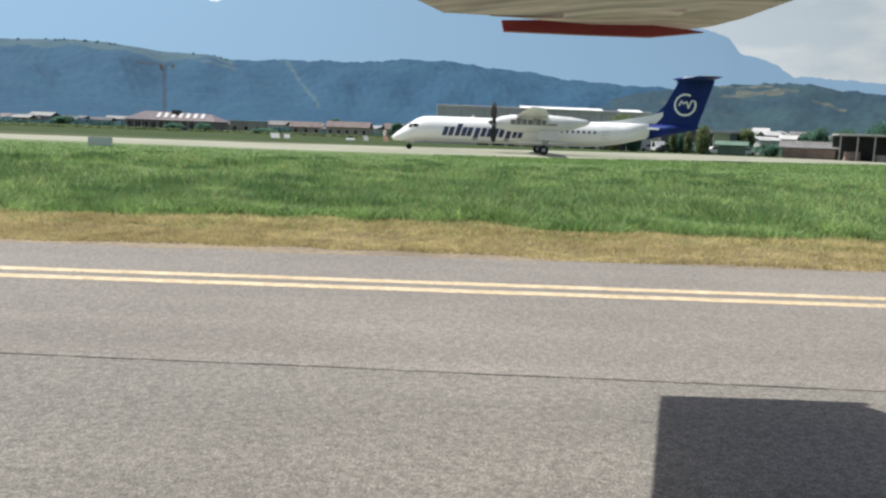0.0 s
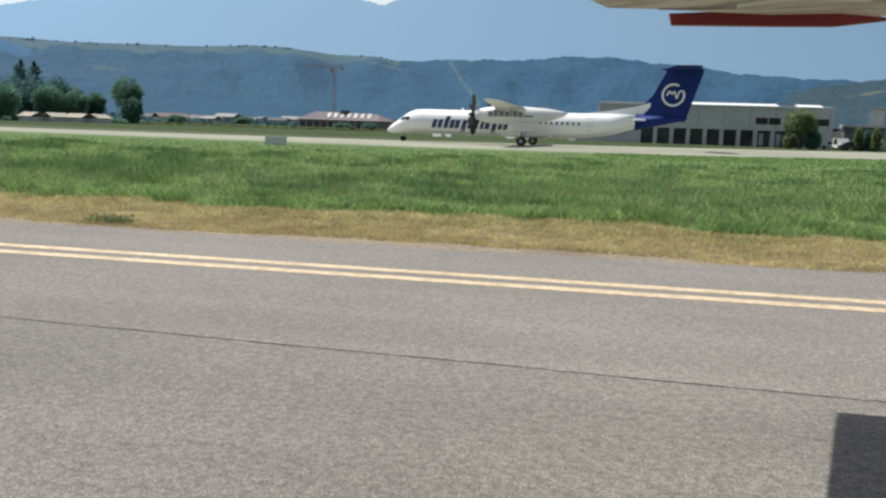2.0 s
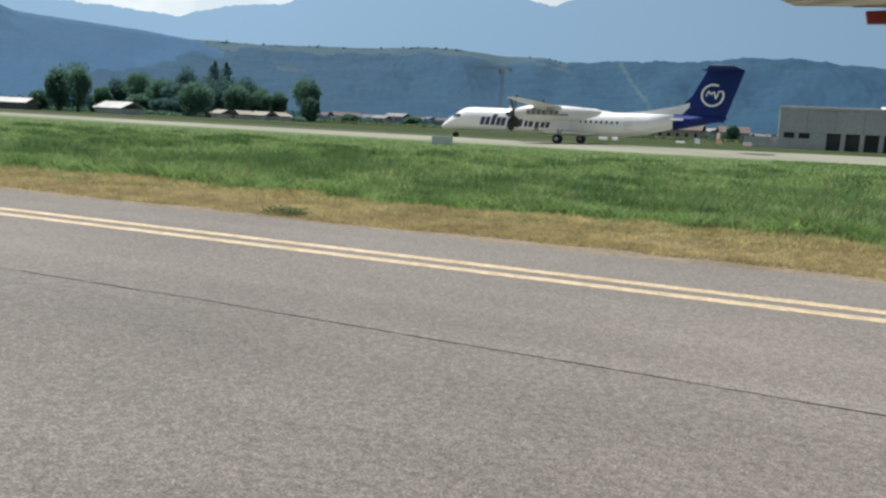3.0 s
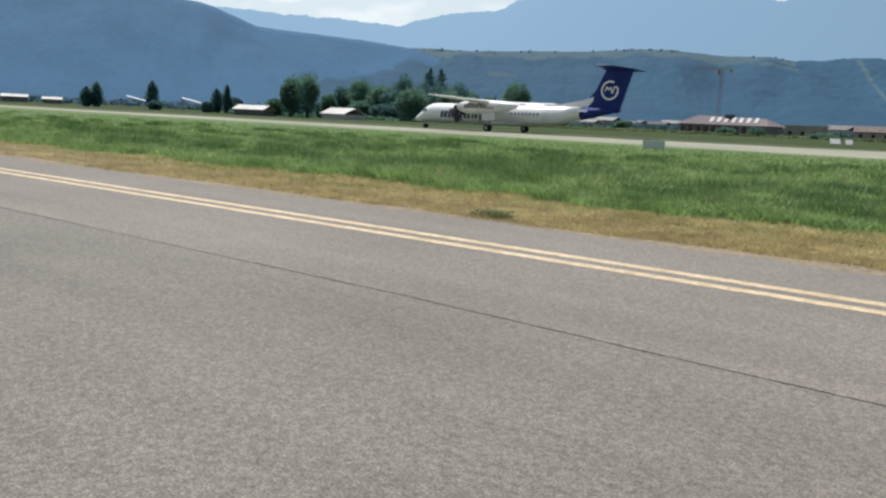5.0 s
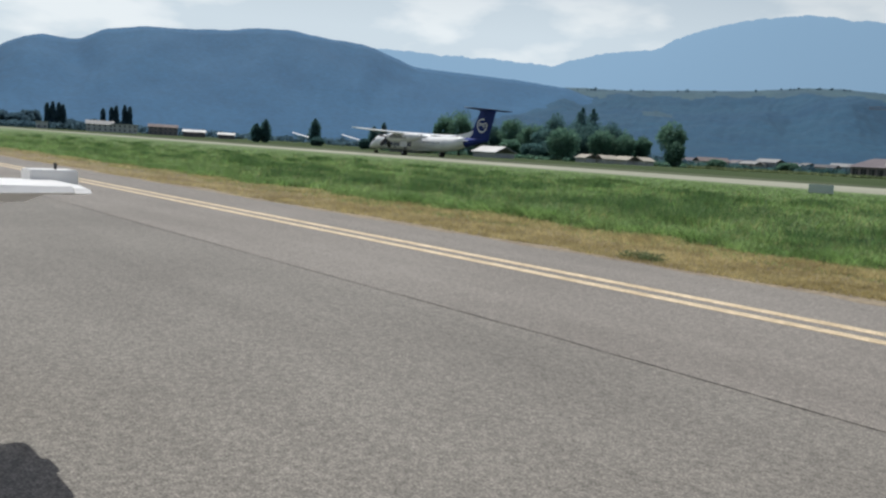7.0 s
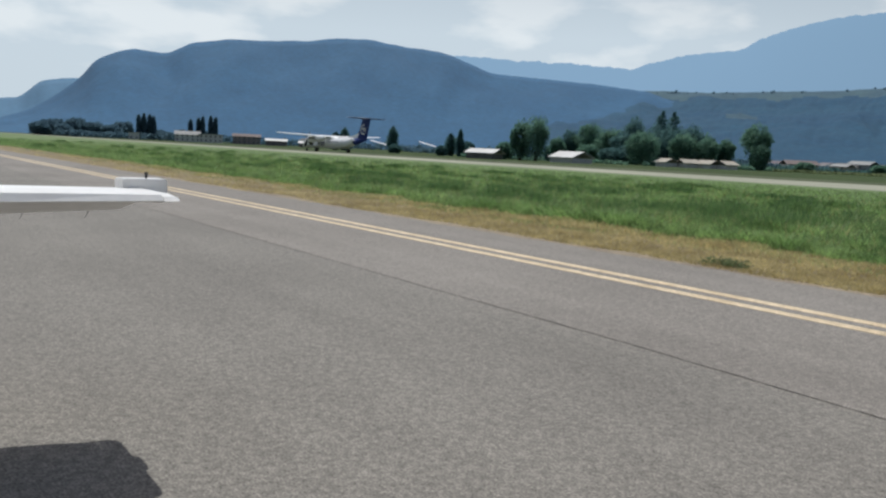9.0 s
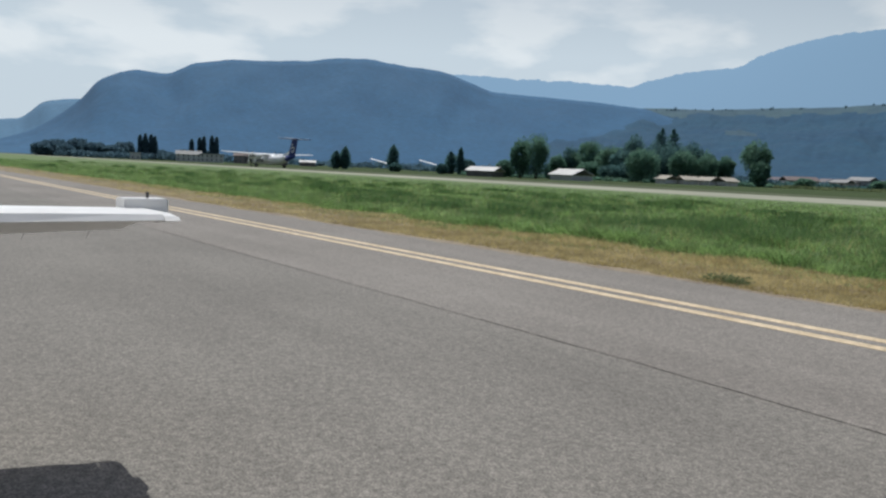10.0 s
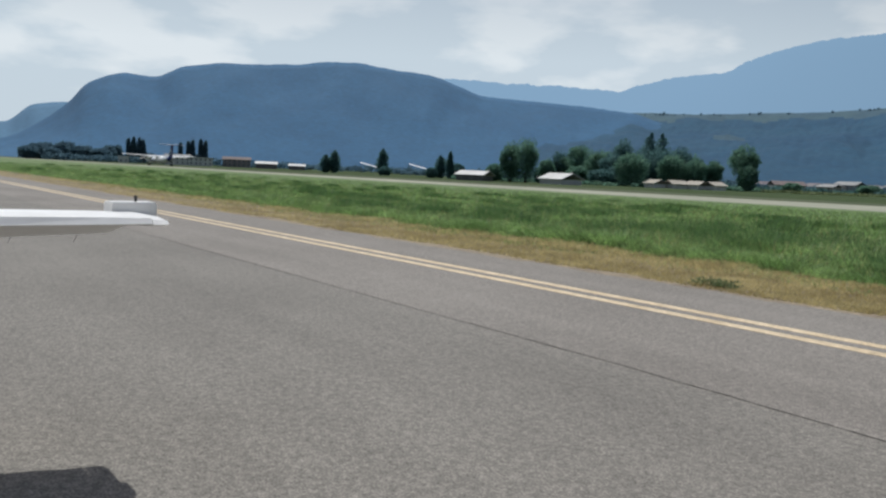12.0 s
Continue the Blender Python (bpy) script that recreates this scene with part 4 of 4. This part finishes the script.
def hedge(name, az0, az1, d, top0, top1, seed, leaf, label):
    """A long uneven belt of low growth, too far off to tell its bushes apart."""
    rs = np.random.RandomState(seed)
    bm = bmesh.new()
    a = az0
    while a < az1:
        x, y = polar(a, d * (1 + 0.05 * rs.normal()))
        z = land(x, y)
        k = 0.5 + 0.5 * noise.noise((a * 0.9, seed, 0.5)) + 0.35 * rs.rand()
        h = max(0.35, (EYE + d * math.tan(radians(top0 + (top1 - top0) * k)) - z) / 2)
        w = d * 0.006 * (0.7 + 0.6 * rs.rand())
        foliage(bm, (x, y, z + h * 0.9), (w, w, h), 70, d * 0.0016, rs, 0.2)
        a += math.degrees(w / d) * 0.9
    tagged(part(name, bm, leaf), label, "hedge", kind="stuff")


def belts():
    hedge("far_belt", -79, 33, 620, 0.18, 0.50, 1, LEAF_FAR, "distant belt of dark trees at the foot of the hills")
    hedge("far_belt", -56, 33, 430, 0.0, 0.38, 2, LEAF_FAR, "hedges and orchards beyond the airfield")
    hedge("near_hedge", -52, -31, 240, -0.25, 0.05, 3, LEAF, "low scrub before the trees and bungalows")
    hedge("near_hedge", -34, -1, 335, -0.15, 0.22, 6, LEAF_DARK, "dark garden trees between the village houses")
    hedge("near_hedge", -31, -1, 255, -0.42, -0.22, 4, OLIVE_LEAF, "low scrub and garden hedges along the airfield fence")
    hedge("near_hedge", 15, 33, 182, 0.0, 0.6, 5, LEAF, "hedge behind the parked vehicles")


# ---- buildings ----
def house(az, d, wide, deep, wall_h, roof_h, turn=0.0, walls=None, roof=None, label="pale plastered house with a brown tiled roof", storeys=1, name="house", lift=0.0):
    x, y = polar(az, d)
    ob = thing(name, pose(x, y, land(x, y) + lift, 0, 0, turn), label, "building")
    w, dp = wide / 2, deep / 2
    part("wall", box(bmesh.new(), -w, w, -dp, dp, -0.4, wall_h), walls or PLASTER, ob)
    e = 0.5
    bm = bmesh.new()
    if roof_h > 0.6:
        prof = [(-dp - e, wall_h), (0, wall_h + roof_h), (dp + e, wall_h), (dp + e, wall_h + 0.18), (0, wall_h + roof_h + 0.2), (-dp - e, wall_h + 0.18)]
        a = [bm.verts.new((-w - e, p, z)) for p, z in prof]
        b = [bm.verts.new((w + e, p, z)) for p, z in prof]
        for i in range(6):
            bm.faces.new((a[i], a[(i + 1) % 6], b[(i + 1) % 6], b[i]))
        for s in (a, b):
            bm.faces.new((s[0], s[1], s[4], s[5]))
            bm.faces.new((s[1], s[2], s[3], s[4]))
    else:
        box(bm, -w - e, w + e, -dp - e, dp + e, wall_h, wall_h + max(0.2, roof_h))
    part("roof", bm, roof or TILE, ob)
    n = max(2, int(wide / 3))
    for s in range(storeys):
        for i in range(n):
            cx = -w + wide * (i + 0.5) / n
            z0 = wall_h * s / storeys + 0.9
            if z0 + 1.2 < wall_h:
                # beyond 300 m the window colour is haze-lightened
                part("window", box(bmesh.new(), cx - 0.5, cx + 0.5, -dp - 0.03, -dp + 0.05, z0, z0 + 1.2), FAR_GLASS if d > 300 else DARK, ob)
    return ob


def buildings():
    # hangar
    ob = thing("hangar", pose(0.5, 165, land(10, 165)), "long grey concrete hangar with dark ground-floor openings", "building")
    wide, high = 44.0, 7.6
    bm = box(bmesh.new(), 0, wide, 0.9, 28, -0.4, high)
    box(bm, 0, wide, 0, 0.9, 3.1, high)
    box(bm, 0, 8.4, 0, 0.9, -0.4, 3.1)
    for i in range(10):
        box(bm, 8.4 + 3.15 * (i + 1) - 0.75, 8.4 + 3.15 * (i + 1), 0, 0.9, -0.4, 3.1)
    box(bm, 39.9, wide, 0, 0.9, -0.4, 3.1)
    part("wall", bm, CONCRETE, ob, "grey precast wall panels")
    # dark sheets close the bays in place of their shaded inside
    for i in range(10):
        x0 = 8.4 + 3.15 * i
        part("opening", box(bmesh.new(), x0, x0 + 2.4, 0.84, 0.895, -0.2, 3.1), HALL_DARK, ob, "dark sheet for the shaded bay")
    for i in range(9):
        part("panel_joint", box(bmesh.new(), 4.8 * (i + 1) - 0.04, 4.8 * (i + 1) + 0.04, -0.012, 0.0, 3.1, high - 0.3), GREY, ob)
    part("cornice", box(bmesh.new(), -0.1, wide + 0.1, -0.12, 0.0, high - 0.3, high + 0.1), CONCRETE, ob)
    part("roof_edge", loft(bmesh.new(), [[(x, -0.4, high + 0.11), (x, 3.0, high + 0.40), (x, 3.0, high + 0.75), (x, -0.4, high + 0.20)] for x in (17, 34)]), WHITE_PAINT_SHEET, ob, "bright white roof edge")
    part("roof_edge", loft(bmesh.new(), [[(x, -0.4, high + 0.11), (x, 3.0, high + 0.40), (x, 3.0, high + 0.75), (x, -0.4, high + 0.20)] for x in (37.5, 42)]), WHITE_PAINT_SHEET, ob, "bright white roof edge")
    part("roof", box(bmesh.new(), -0.1, wide + 0.1, 1.0, 28.2, high, high + 0.35), CONCRETE, ob)
    for x in (29.9, 32.3, 41.0):
        part("window", box(bmesh.new(), x, x + 2.2, -0.02, 0.02, 4.3, 5.6), DARK, ob, "dark upper window")
    for x in (30.9, 34.05):
        part("white_frame", box(bmesh.new(), x, x + 0.75, 0.70, 0.83, 0.3, 2.6), WHITE_ROOF, ob, "pale door frame in an open bay")
    for i in range(2):
        part("window", box(bmesh.new(), 1.0 + 2.6 * i, 2.9 + 2.6 * i, -0.02, 0.02, 2.0, 3.0), DARK, ob, "dark low window")
    part("ledge", box(bmesh.new(), -0.1, wide + 0.1, -0.08, 0.0, 3.12, 3.3), CONCRETE, ob)
    part("boundary_wall", box(bmesh.new(), -6, 0, 1.0, 1.3, -0.3, 2.0), CONCRETE, ob)
    # unfinished long house with a striped roof
    x, y = polar(-17.6, 270)
    ob = thing("unfinished_house", pose(x, y, land(x, y), 0, 0, -12), "long reddish house under construction with a white-striped roof", "building")
    part("wall", box(bmesh.new(), -15, 15, -5, 5, -0.4, 3.2), PINK_WALL, ob)
    for i in range(11):
        part("window", box(bmesh.new(), -14.2 + 2.65 * i, -12.5 + 2.65 * i, -5.03, -4.95, 0.4, 2.5), HALL_DARK, ob)
    bm = bmesh.new()
    eave = [bm.verts.new(p) for p in ((-15.8, -5.8, 3.1), (15.8, -5.8, 3.1), (15.8, 5.8, 3.1), (-15.8, 5.8, 3.1))]
    top = [bm.verts.new(p) for p in ((-11.0, 0, 5.9), (12.0, 0, 5.3))]
    for f in ((0, 1, 5, 4), (2, 3, 4, 5), (1, 2, 5), (3, 0, 4), (3, 2, 1, 0)):
        bm.faces.new([(eave + top)[q] for q in f])
    part("roof", bm, FAR_BRICK, ob, "dull purplish unfinished hip roof")
    for i in range(7):
        x0 = -6.0 + 2.5 * i
        bm = bmesh.new()
        bm.faces.new([bm.verts.new(p) for p in ((x0, -0.7, 5.45), (x0 + 1.2, -0.7, 5.42), (x0 + 2.4, -4.2, 3.95), (x0 + 1.2, -4.2, 3.97))])
        part("roof_sheet", bm, WHITE_ROOF, ob, "white roof sheet")
    part("dark_dormer", box(bmesh.new(), -1.0, 1.4, -1.6, 0.6, 5.0, 6.3, 0.05), DARK_ROOF, ob)
    for k in range(13):
        part("scaffold_pole", tube(bmesh.new(), (-14.8 + 2.4 * k, -6.2, -0.3), (-14.8 + 2.4 * k, -6.2, 3.4), 0.05, n=5), STEEL, ob)
    house(-12.9, 275, 11, 8, 3.6, 0.3, 0, PLASTER, CONCRETE, "pale flat-roofed annexe beside the building site")
    house(-9.0, 300, 11, 8, 2.6, 1.9, 8)
    house(-6.0, 290, 15, 8, 3.0, 2.0, -5, label="wide low house with a pinkish tiled roof")
    house(-2.6, 310, 10, 8, 3.0, 2.2, 12)
    house(-22.2, 410, 9, 8, 2.6, 1.3, 5, PLASTER, DARK_ROOF, "low house with a dark roof and white gable")
    house(-26.8, 420, 8, 8, 2.4, 1.2, 0, PLASTER, BUNGALOW_ROOF, "small low house with a pale roof")
    house(-24.6, 440, 9, 8, 2.6, 1.6, 20)
    house(-29.4, 430, 12, 8, 2.5, 1.5, -8)
    # village houses beyond the field
    rs = random.Random(21)
    for i in range(30):
        a = -30.5 + i * 1.02 + rs.uniform(-0.3, 0.3)
        d = rs.uniform(360, 520)
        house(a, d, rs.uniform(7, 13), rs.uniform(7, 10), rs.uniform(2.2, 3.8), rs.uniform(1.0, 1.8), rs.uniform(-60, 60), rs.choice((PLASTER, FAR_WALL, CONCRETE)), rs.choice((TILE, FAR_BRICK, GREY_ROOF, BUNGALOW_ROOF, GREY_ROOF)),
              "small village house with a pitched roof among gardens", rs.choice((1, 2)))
    # white-roofed sheds among the trees
    house(-44.2, 205, 8.0, 7, 1.2, 1.5, -2, CONCRETE, WHITE_ROOF, "low shed with a bright white gable roof", name="shed")
    house(-50.3, 215, 8.0, 6, 1.4, 1.1, 22, GREY_ROOF, WHITE_ROOF, "low dark-walled shed with a pale sheet roof", name="shed")
    for i, a in enumerate((-37.7, -36.3, -35.0, -33.8)):
        house(a, 228, 4.2, 4, 1.1, 1.0, (-14, 66, 0, 80)[i], WHITE_WALL, PLASTER, "low pale bungalow in a row before dark trees", name="bungalow")
    house(-70.9, 560, 16, 10, 4.5, 2.4, 70, WHITE_WALL, BUNGALOW_ROOF, "distant pale house with a pitched roof", 2)
    house(-69.4, 560, 15, 10, 5.2, 0.4, 70, WHITE_WALL, CONCRETE, "distant pale flat block", 2)
    house(-67.0, 560, 18, 10, 5.0, 1.8, 66, PINK_WALL, TILE, "distant dark brick terrace", 2)
    house(-65.0, 520, 13, 10, 2.9, 1.4, 64, FAR_BRICK, WHITE_ROOF, "distant low shed with a pale roof")
    house(-62.9, 480, 9, 10, 2.2, 1.2, 62, FAR_BRICK, WHITE_ROOF, "distant low shed with a pale roof")
    house(-74.3, 600, 7, 8, 4.4, 0.4, 74, WHITE_WALL, WHITE_ROOF, "distant white flat shed")
    # right: terminal sheds and parking
    house(18.1, 190, 16, 8, 4.5, 0.5, -12, GREY_ROOF, WHITE_ROOF, "long low terminal shed with a white roof edge", name="shed")
    x, y = polar(29.6, 150)
    ob = thing("shelter", pose(x, y, land(x, y), 0, 0, -20), "open dark shelter with a thin white roof", "building")
    part("roof", box(bmesh.new(), -8, 8, -4.2, 4.2, 4.1, 4.35, 0.04), WHITE_ROOF, ob)
    # near-black wall colour imitates the shade under the roof
    part("back_wall", box(bmesh.new(), -7.8, 7.8, 3.6, 3.8, -0.3, 4.1), DARK, ob, "back wall coloured as the shaded interior")
    for k in range(7):
        part("post", box(bmesh.new(), -7.6 + 2.5 * k, -7.4 + 2.5 * k, -3.9, -3.7, -0.2, 4.1), STEEL, ob)
    for k, h in ((-6.2, 1.5), (-1.5, 1.1), (3.4, 1.7)):
        part("crate", box(bmesh.new(), k, k + 2.2, -1.0, 2.0, -0.1, h, 0.05), BRICK_WALL if h > 1.2 else PLASTER, ob, "stacked crate under the roof")
    house(17.5, 260, 3.5, 3.5, 10.9, 0.3, -17, WHITE_WALL, WHITE_ROOF, "tall pale windowless tower block behind the terminal", 0, "tower_block")
    house(19.7, 182, 3.2, 4, 4.3, 0.3, -18, OLIVE_PLASTER, WHITE_ROOF, "small pale yellow-green hut behind the shrubs", name="hut")
    house(20.4, 160, 5.0, 4, 1.7, 0.7, -22, GREEN_SHEET, GREEN_SHEET, "low shed with a dull green sheet roof", name="shed")
    for az, d, w, h, r, turn in ((21.6, 232, 3.6, 5.2, 1.0, 40), (22.15, 240, 3.4, 5.6, 1.2, -20), (22.7, 225, 4.2, 4.6, 1.1, 10), (23.3, 236, 3.6, 5.2, 0.9, 55), (23.9, 222, 3.6, 3.8, 1.0, -35), (22.4, 205, 5.0, 3.2, 0.8, 15)):
        house(az, d, w, 4, h, r, turn, WHITE_WALL, WHITE_ROOF, "small white building in a cluster behind the airfield", 2)
    house(24.6, 265, 5.8, 6, 5.6, 1.0, -20, FAR_WALL, GREY_ROOF, "grey-roofed house behind the airfield", 2)
    house(25.1, 155, 8.4, 6, 1.7, 1.1, -24, BRICK_WALL, GREY_ROOF, "low brown house with a wide grey-brown roof", name="house")
    rs = random.Random(77)
    for i in range(22):
        d = rs.uniform(260, 420)
        house(14.8 + 0.75 * i + rs.uniform(-0.2, 0.2), d, rs.uniform(6, 11), 7, rs.uniform(3.0, 4.6) + 0.004 * (d - 260), rs.uniform(0.9, 1.6), rs.uniform(-60, 60), rs.choice((PLASTER, WHITE_WALL, FAR_WALL)), rs.choice((TILE, GREY_ROOF, BUNGALOW_ROOF, WHITE_ROOF)),
              "pale town house with a pitched roof below the hill", 2)


def crane():
    x, y = polar(-18.4, 380)
    ob = thing("tower_crane", pose(x, y, land(x, y), 0, 0, 20), "faded orange tower crane over the building site", "crane")
    h = EYE + 380 * math.tan(radians(4.0)) - land(x, y)
    bm = bmesh.new()
    r = 0.6
    for cx, cy in ((-r, -r), (r, -r), (r, r), (-r, r)):
        tube(bm, (cx, cy, 0), (cx, cy, h), 0.10, n=5)
    for k in range(int(h / 1.6)):
        z = k * 1.6
        s = 1 if k % 2 else -1
        for a, b in (((-r, -r), (r, -r)), ((r, -r), (r, r)), ((r, r), (-r, r)), ((-r, r), (-r, -r))):
            tube(bm, (*a, z if s > 0 else z + 1.6), (*b, z + 1.6 if s > 0 else z), 0.06, n=4)
    part("mast", bm, CRANE_PAINT, ob)
    bm = bmesh.new()
    for y0, z0 in ((-0.5, 0), (0.5, 0), (0, 1.0)):
        tube(bm, (-12, y0, h + z0), (4.5, y0, h + z0), 0.09, n=4)
    for k in range(10):
        tube(bm, (-12 + 1.6 * k, -0.5, h), (-11.2 + 1.6 * k, 0, h + 1), 0.05, n=4)
        tube(bm, (-11.2 + 1.6 * k, 0, h + 1), (-10.4 + 1.6 * k, 0.5, h), 0.05, n=4)
    part("jib", bm, CRANE_PAINT, ob)
    part("counterweight", box(bmesh.new(), 2.8, 4.4, -0.6, 0.6, h - 1.2, h, 0.05), CONCRETE, ob)
    part("cab", box(bmesh.new(), -1.8, -0.8, -0.9, 0.9, h - 2.2, h - 0.2, 0.05), CRANE_PAINT, ob)


def car(m, paint, label, tall=1.45, long=4.3, name="car"):
    ob = thing(name, m, label, "vehicle", "parked vehicles")
    s = long / 4.3
    side = [(-2.1, 0.35), (-2.12, 0.75), (-1.9, 0.9), (-1.15, 0.95), (-0.6, tall), (1.2, tall), (1.85, 0.98), (2.1, 0.92), (2.15, 0.35)] if tall < 1.8 else [(-2.1, 0.35), (-2.12, 1.0), (-1.5, 1.15), (-1.1, tall), (2.1, tall), (2.15, 0.35)]
    bm = prism(bmesh.new(), [(x * s, z) for x, z in side], -0.85, 0.85)
    part("body", bm, paint, ob)
    for sd in (-0.87, 0.85):
        part("window", prism(bmesh.new(), [(-1.0 * s, 1.0), (-0.55 * s, tall - 0.1), (1.15 * s, tall - 0.1), (1.6 * s, 1.0)], sd, sd + 0.02), GLASS, ob)
    for x in (-1.35, 1.35):
        for y in (-0.78, 0.78):
            part("wheel", tube(bmesh.new(), (x * s, y - 0.1, 0.31), (x * s, y + 0.1, 0.31), 0.31, n=14), RUBBER, ob)
    return ob


def clutter():
    rs = random.Random(8)
    for i in range(11):
        a = 15.1 + i * 0.62 + rs.uniform(-0.1, 0.1)
        d = rs.uniform(158, 172)
        x, y = polar(a, d)
        kind = rs.random()
        van = kind > 0.7
        car(pose(x, y, land(x, y), 0, 0, rs.choice((0, 90, 80, 180))), CAR_PAINTS[i % 3], "parked white or silver van by the terminal shed" if van else "parked car by the terminal shed", 2.1 if van else 1.45, name="van" if van else "car")
    # grey board at the runway's edge
    x, y = polar(-22.4, 53.5)
    ob = thing("runway_board", pose(x, y, 0, 0, 0, 12), "plain grey sign board standing in the grass by the runway", "sign")
    part("panel", box(bmesh.new(), -0.70, 0.70, -0.05, 0.05, 0.10, 0.62, 0.015), SIGN_GREY, ob)
    for s in (-0.5, 0.5):
        part("leg", tube(bmesh.new(), (s, 0, -0.05), (s, 0, 0.2), 0.03, n=8), STEEL, ob)
    # small white and orange markers beyond the runway
    for a, d, w, h, mat, label in ((-11.1, 140, 1.5, 0.9, WHITE_PAINT_SHEET, "white tilted marker board beyond the runway"), (-10.3, 142, 1.0, 0.8, WHITE_PAINT_SHEET, "small white marker board beyond the runway"),
                                   (-5.9, 150, 1.6, 0.4, WHITE_PAINT_SHEET, "low white marker blocks beyond the runway"), (-4.8, 150, 0.9, 1.0, CONCRETE, "upright pale grey cabinet beyond the runway"),
                                   (-3.4, 150, 0.9, 1.0, CRANE_PAINT, "orange and white equipment box beyond the runway"), (-1.6, 152, 1.5, 0.8, PLASTER, "pale equipment box beyond the runway")):
        x, y = polar(a, d)
        ob = thing("marker", pose(x, y, land(x, y), 0, 0, -a), label, "marker")
        board = part("board", prism(bmesh.new(), [(-w / 2, 0.0), (w / 2, 0.0), (w / 2 - 0.15 * h, h), (-w / 2 - 0.15 * h, h)], -0.06, 0.06), mat, ob)
        board.matrix_local = pose(0, -0.15, 0.12, -30, 0, 0)
        part("foot", box(bmesh.new(), -w / 3, w / 3, -0.3, 0.3, -0.1, 0.12), CONCRETE, ob)
    # thin white sloping canopies far along the field
    for a, d in ((-57.9, 300), (-54.4, 280)):
        x, y = polar(a, d)
        ob = thing("canopy", pose(x, y, land(x, y), 0, 0, -a), "thin white sloping canopy on slim posts", "canopy", "field canopies")
        bm = bmesh.new()
        loft(bm, [[(-3.0, -1.3, 4.2), (3.0, -1.3, 2.75), (3.0, 1.3, 3.05), (-3.0, 1.3, 4.5)], [(-3.0, -1.3, 4.26), (3.0, -1.3, 2.81), (3.0, 1.3, 3.11), (-3.0, 1.3, 4.56)]])
        part("roof", bm, WHITE_PAINT_SHEET, ob)
        for px, pz in ((-2.6, 4.0), (2.6, 2.75)):
            for py in (-1.1, 1.1):
                part("post", tube(bmesh.new(), (px, py, -0.2), (px, py, pz), 0.05, n=6), GREY, ob)


def verge_bush():
    """A low leafy plant at the edge of the asphalt."""
    ob = thing("bush", pose(-6.5, 9.9, 0.01), "low leafy green weed bush in the dry verge", "bush")
    rs = np.random.RandomState(77)
    bm = bmesh.new()
    for _ in range(26):
        a, r = rs.rand() * 6.28, 0.2 * rs.rand() ** 0.5
        tube(bm, (r * 0.4 * math.cos(a), r * 0.3 * math.sin(a), -0.01), (1.6 * r * math.cos(a), r * math.sin(a), 0.06 + 0.07 * rs.rand()), 0.004, 0.002, 5)
    part("stem", bm, WEED, ob)
    bm = bmesh.new()
    for k in range(4):
        foliage(bm, (-0.24 + 0.16 * k, rs.uniform(-0.06, 0.06), 0.06), (0.15, 0.12, 0.06 + 0.03 * rs.rand()), 200, 0.016, rs, 0.2)
    part("leaves", bm, OLIVE_LEAF, ob)


ground()
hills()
light_aircraft()
AIRLINER, PROPELLERS = airliner()
buildings()
crane()
planting()
belts()
clutter()
blades("grass", GRASS, "tall lush green grass between taxiway and runway", 700000, -86, 34, 12.3, 57, 0.28, 0.0125, 1, 0.22, ragged=0.9, tussock=0.6, droop=0.9)
blades("weeds", WEED, "taller dark leafy weed clumps standing in the grass", 60000, -84, 34, 13.6, 44, 0.42, 0.026, 7, 0.2, ragged=0.5, clumps=520, droop=0.8)
blades("weeds", GRASS, "bright leafy tufts standing in the grass", 130000, -84, 34, 12.8, 26, 0.30, 0.030, 11, 0.3, ragged=0.5, clumps=5200, droop=1.5)
blades("weeds", WEED, "bushy dark weeds in scattered patches over the meadow", 34000, -84, -8, 14.5, 46, 0.50, 0.030, 21, 0.2, ragged=0.5, clumps=110, droop=0.7)
blades("grass", GRASS, "far meadow grass by the bend of the runway", 60000, 0, 36, 50, 108, 0.34, 0.070, 23, 0.22, droop=0.6)
verge_bush()
blades("seed_heads", STRAW, "pale seed heads scattered over the grass", 16000, -84, 34, 13.0, 40, 0.40, 0.014, 12, 0.3, 0.0, ragged=0.5)
blades("dry_grass", STRAW, "short bleached straw-coloured grass on the verge", 170000, -84, 34, 9.5, 13.9, 0.075, 0.011, 2, 0.2, 0.015, ragged=0.28, droop=1.2)
blades("cut_hay", STRAW, "pale wisps of cut hay lying along the meadow edge", 26000, -84, 34, 11.6, 13.6, 0.11, 0.020, 31, 0.3, 0.015, clumps=420, droop=1.6)
blades("verge_tufts", GRASS, "scattered green tufts in the dry verge", 12000, -84, 34, 11.2, 13.4, 0.10, 0.012, 3, 0.3, 0.015, clumps=300)


def motions():
    rows = []
    t = 0.0
    while t <= 12.01:
        x = -4.43 - 5.977 * t - 1.667 * t ** 2 + 0.0523 * t ** 3 - 0.0054 * t ** 4
        y = 85.6 + RUN_SLOPE * x + float(np.interp(t, [0, 1.5, 3, 5.5], [-1.3, -0.9, -0.3, 0.0]))
        rows.append((round(t, 2), pose(x + float(np.interp(t, [1, 2.5, 4.5], [0.0, 0.3, 0.0])), y, 0.03, 0, 0, float(np.interp(t, [0, 3, 5.5, 10, 12], [-3.5, -3.3, -0.2, 0.0, -2.0])))))
        t += 0.5
    walk(AIRLINER, rows)
    for hub, y in PROPELLERS:
        walk(hub, [(k * 0.1, pose(10.55, y, 3.0, 76.0 * k, 0, 0)) for k in range(121)])


motions()
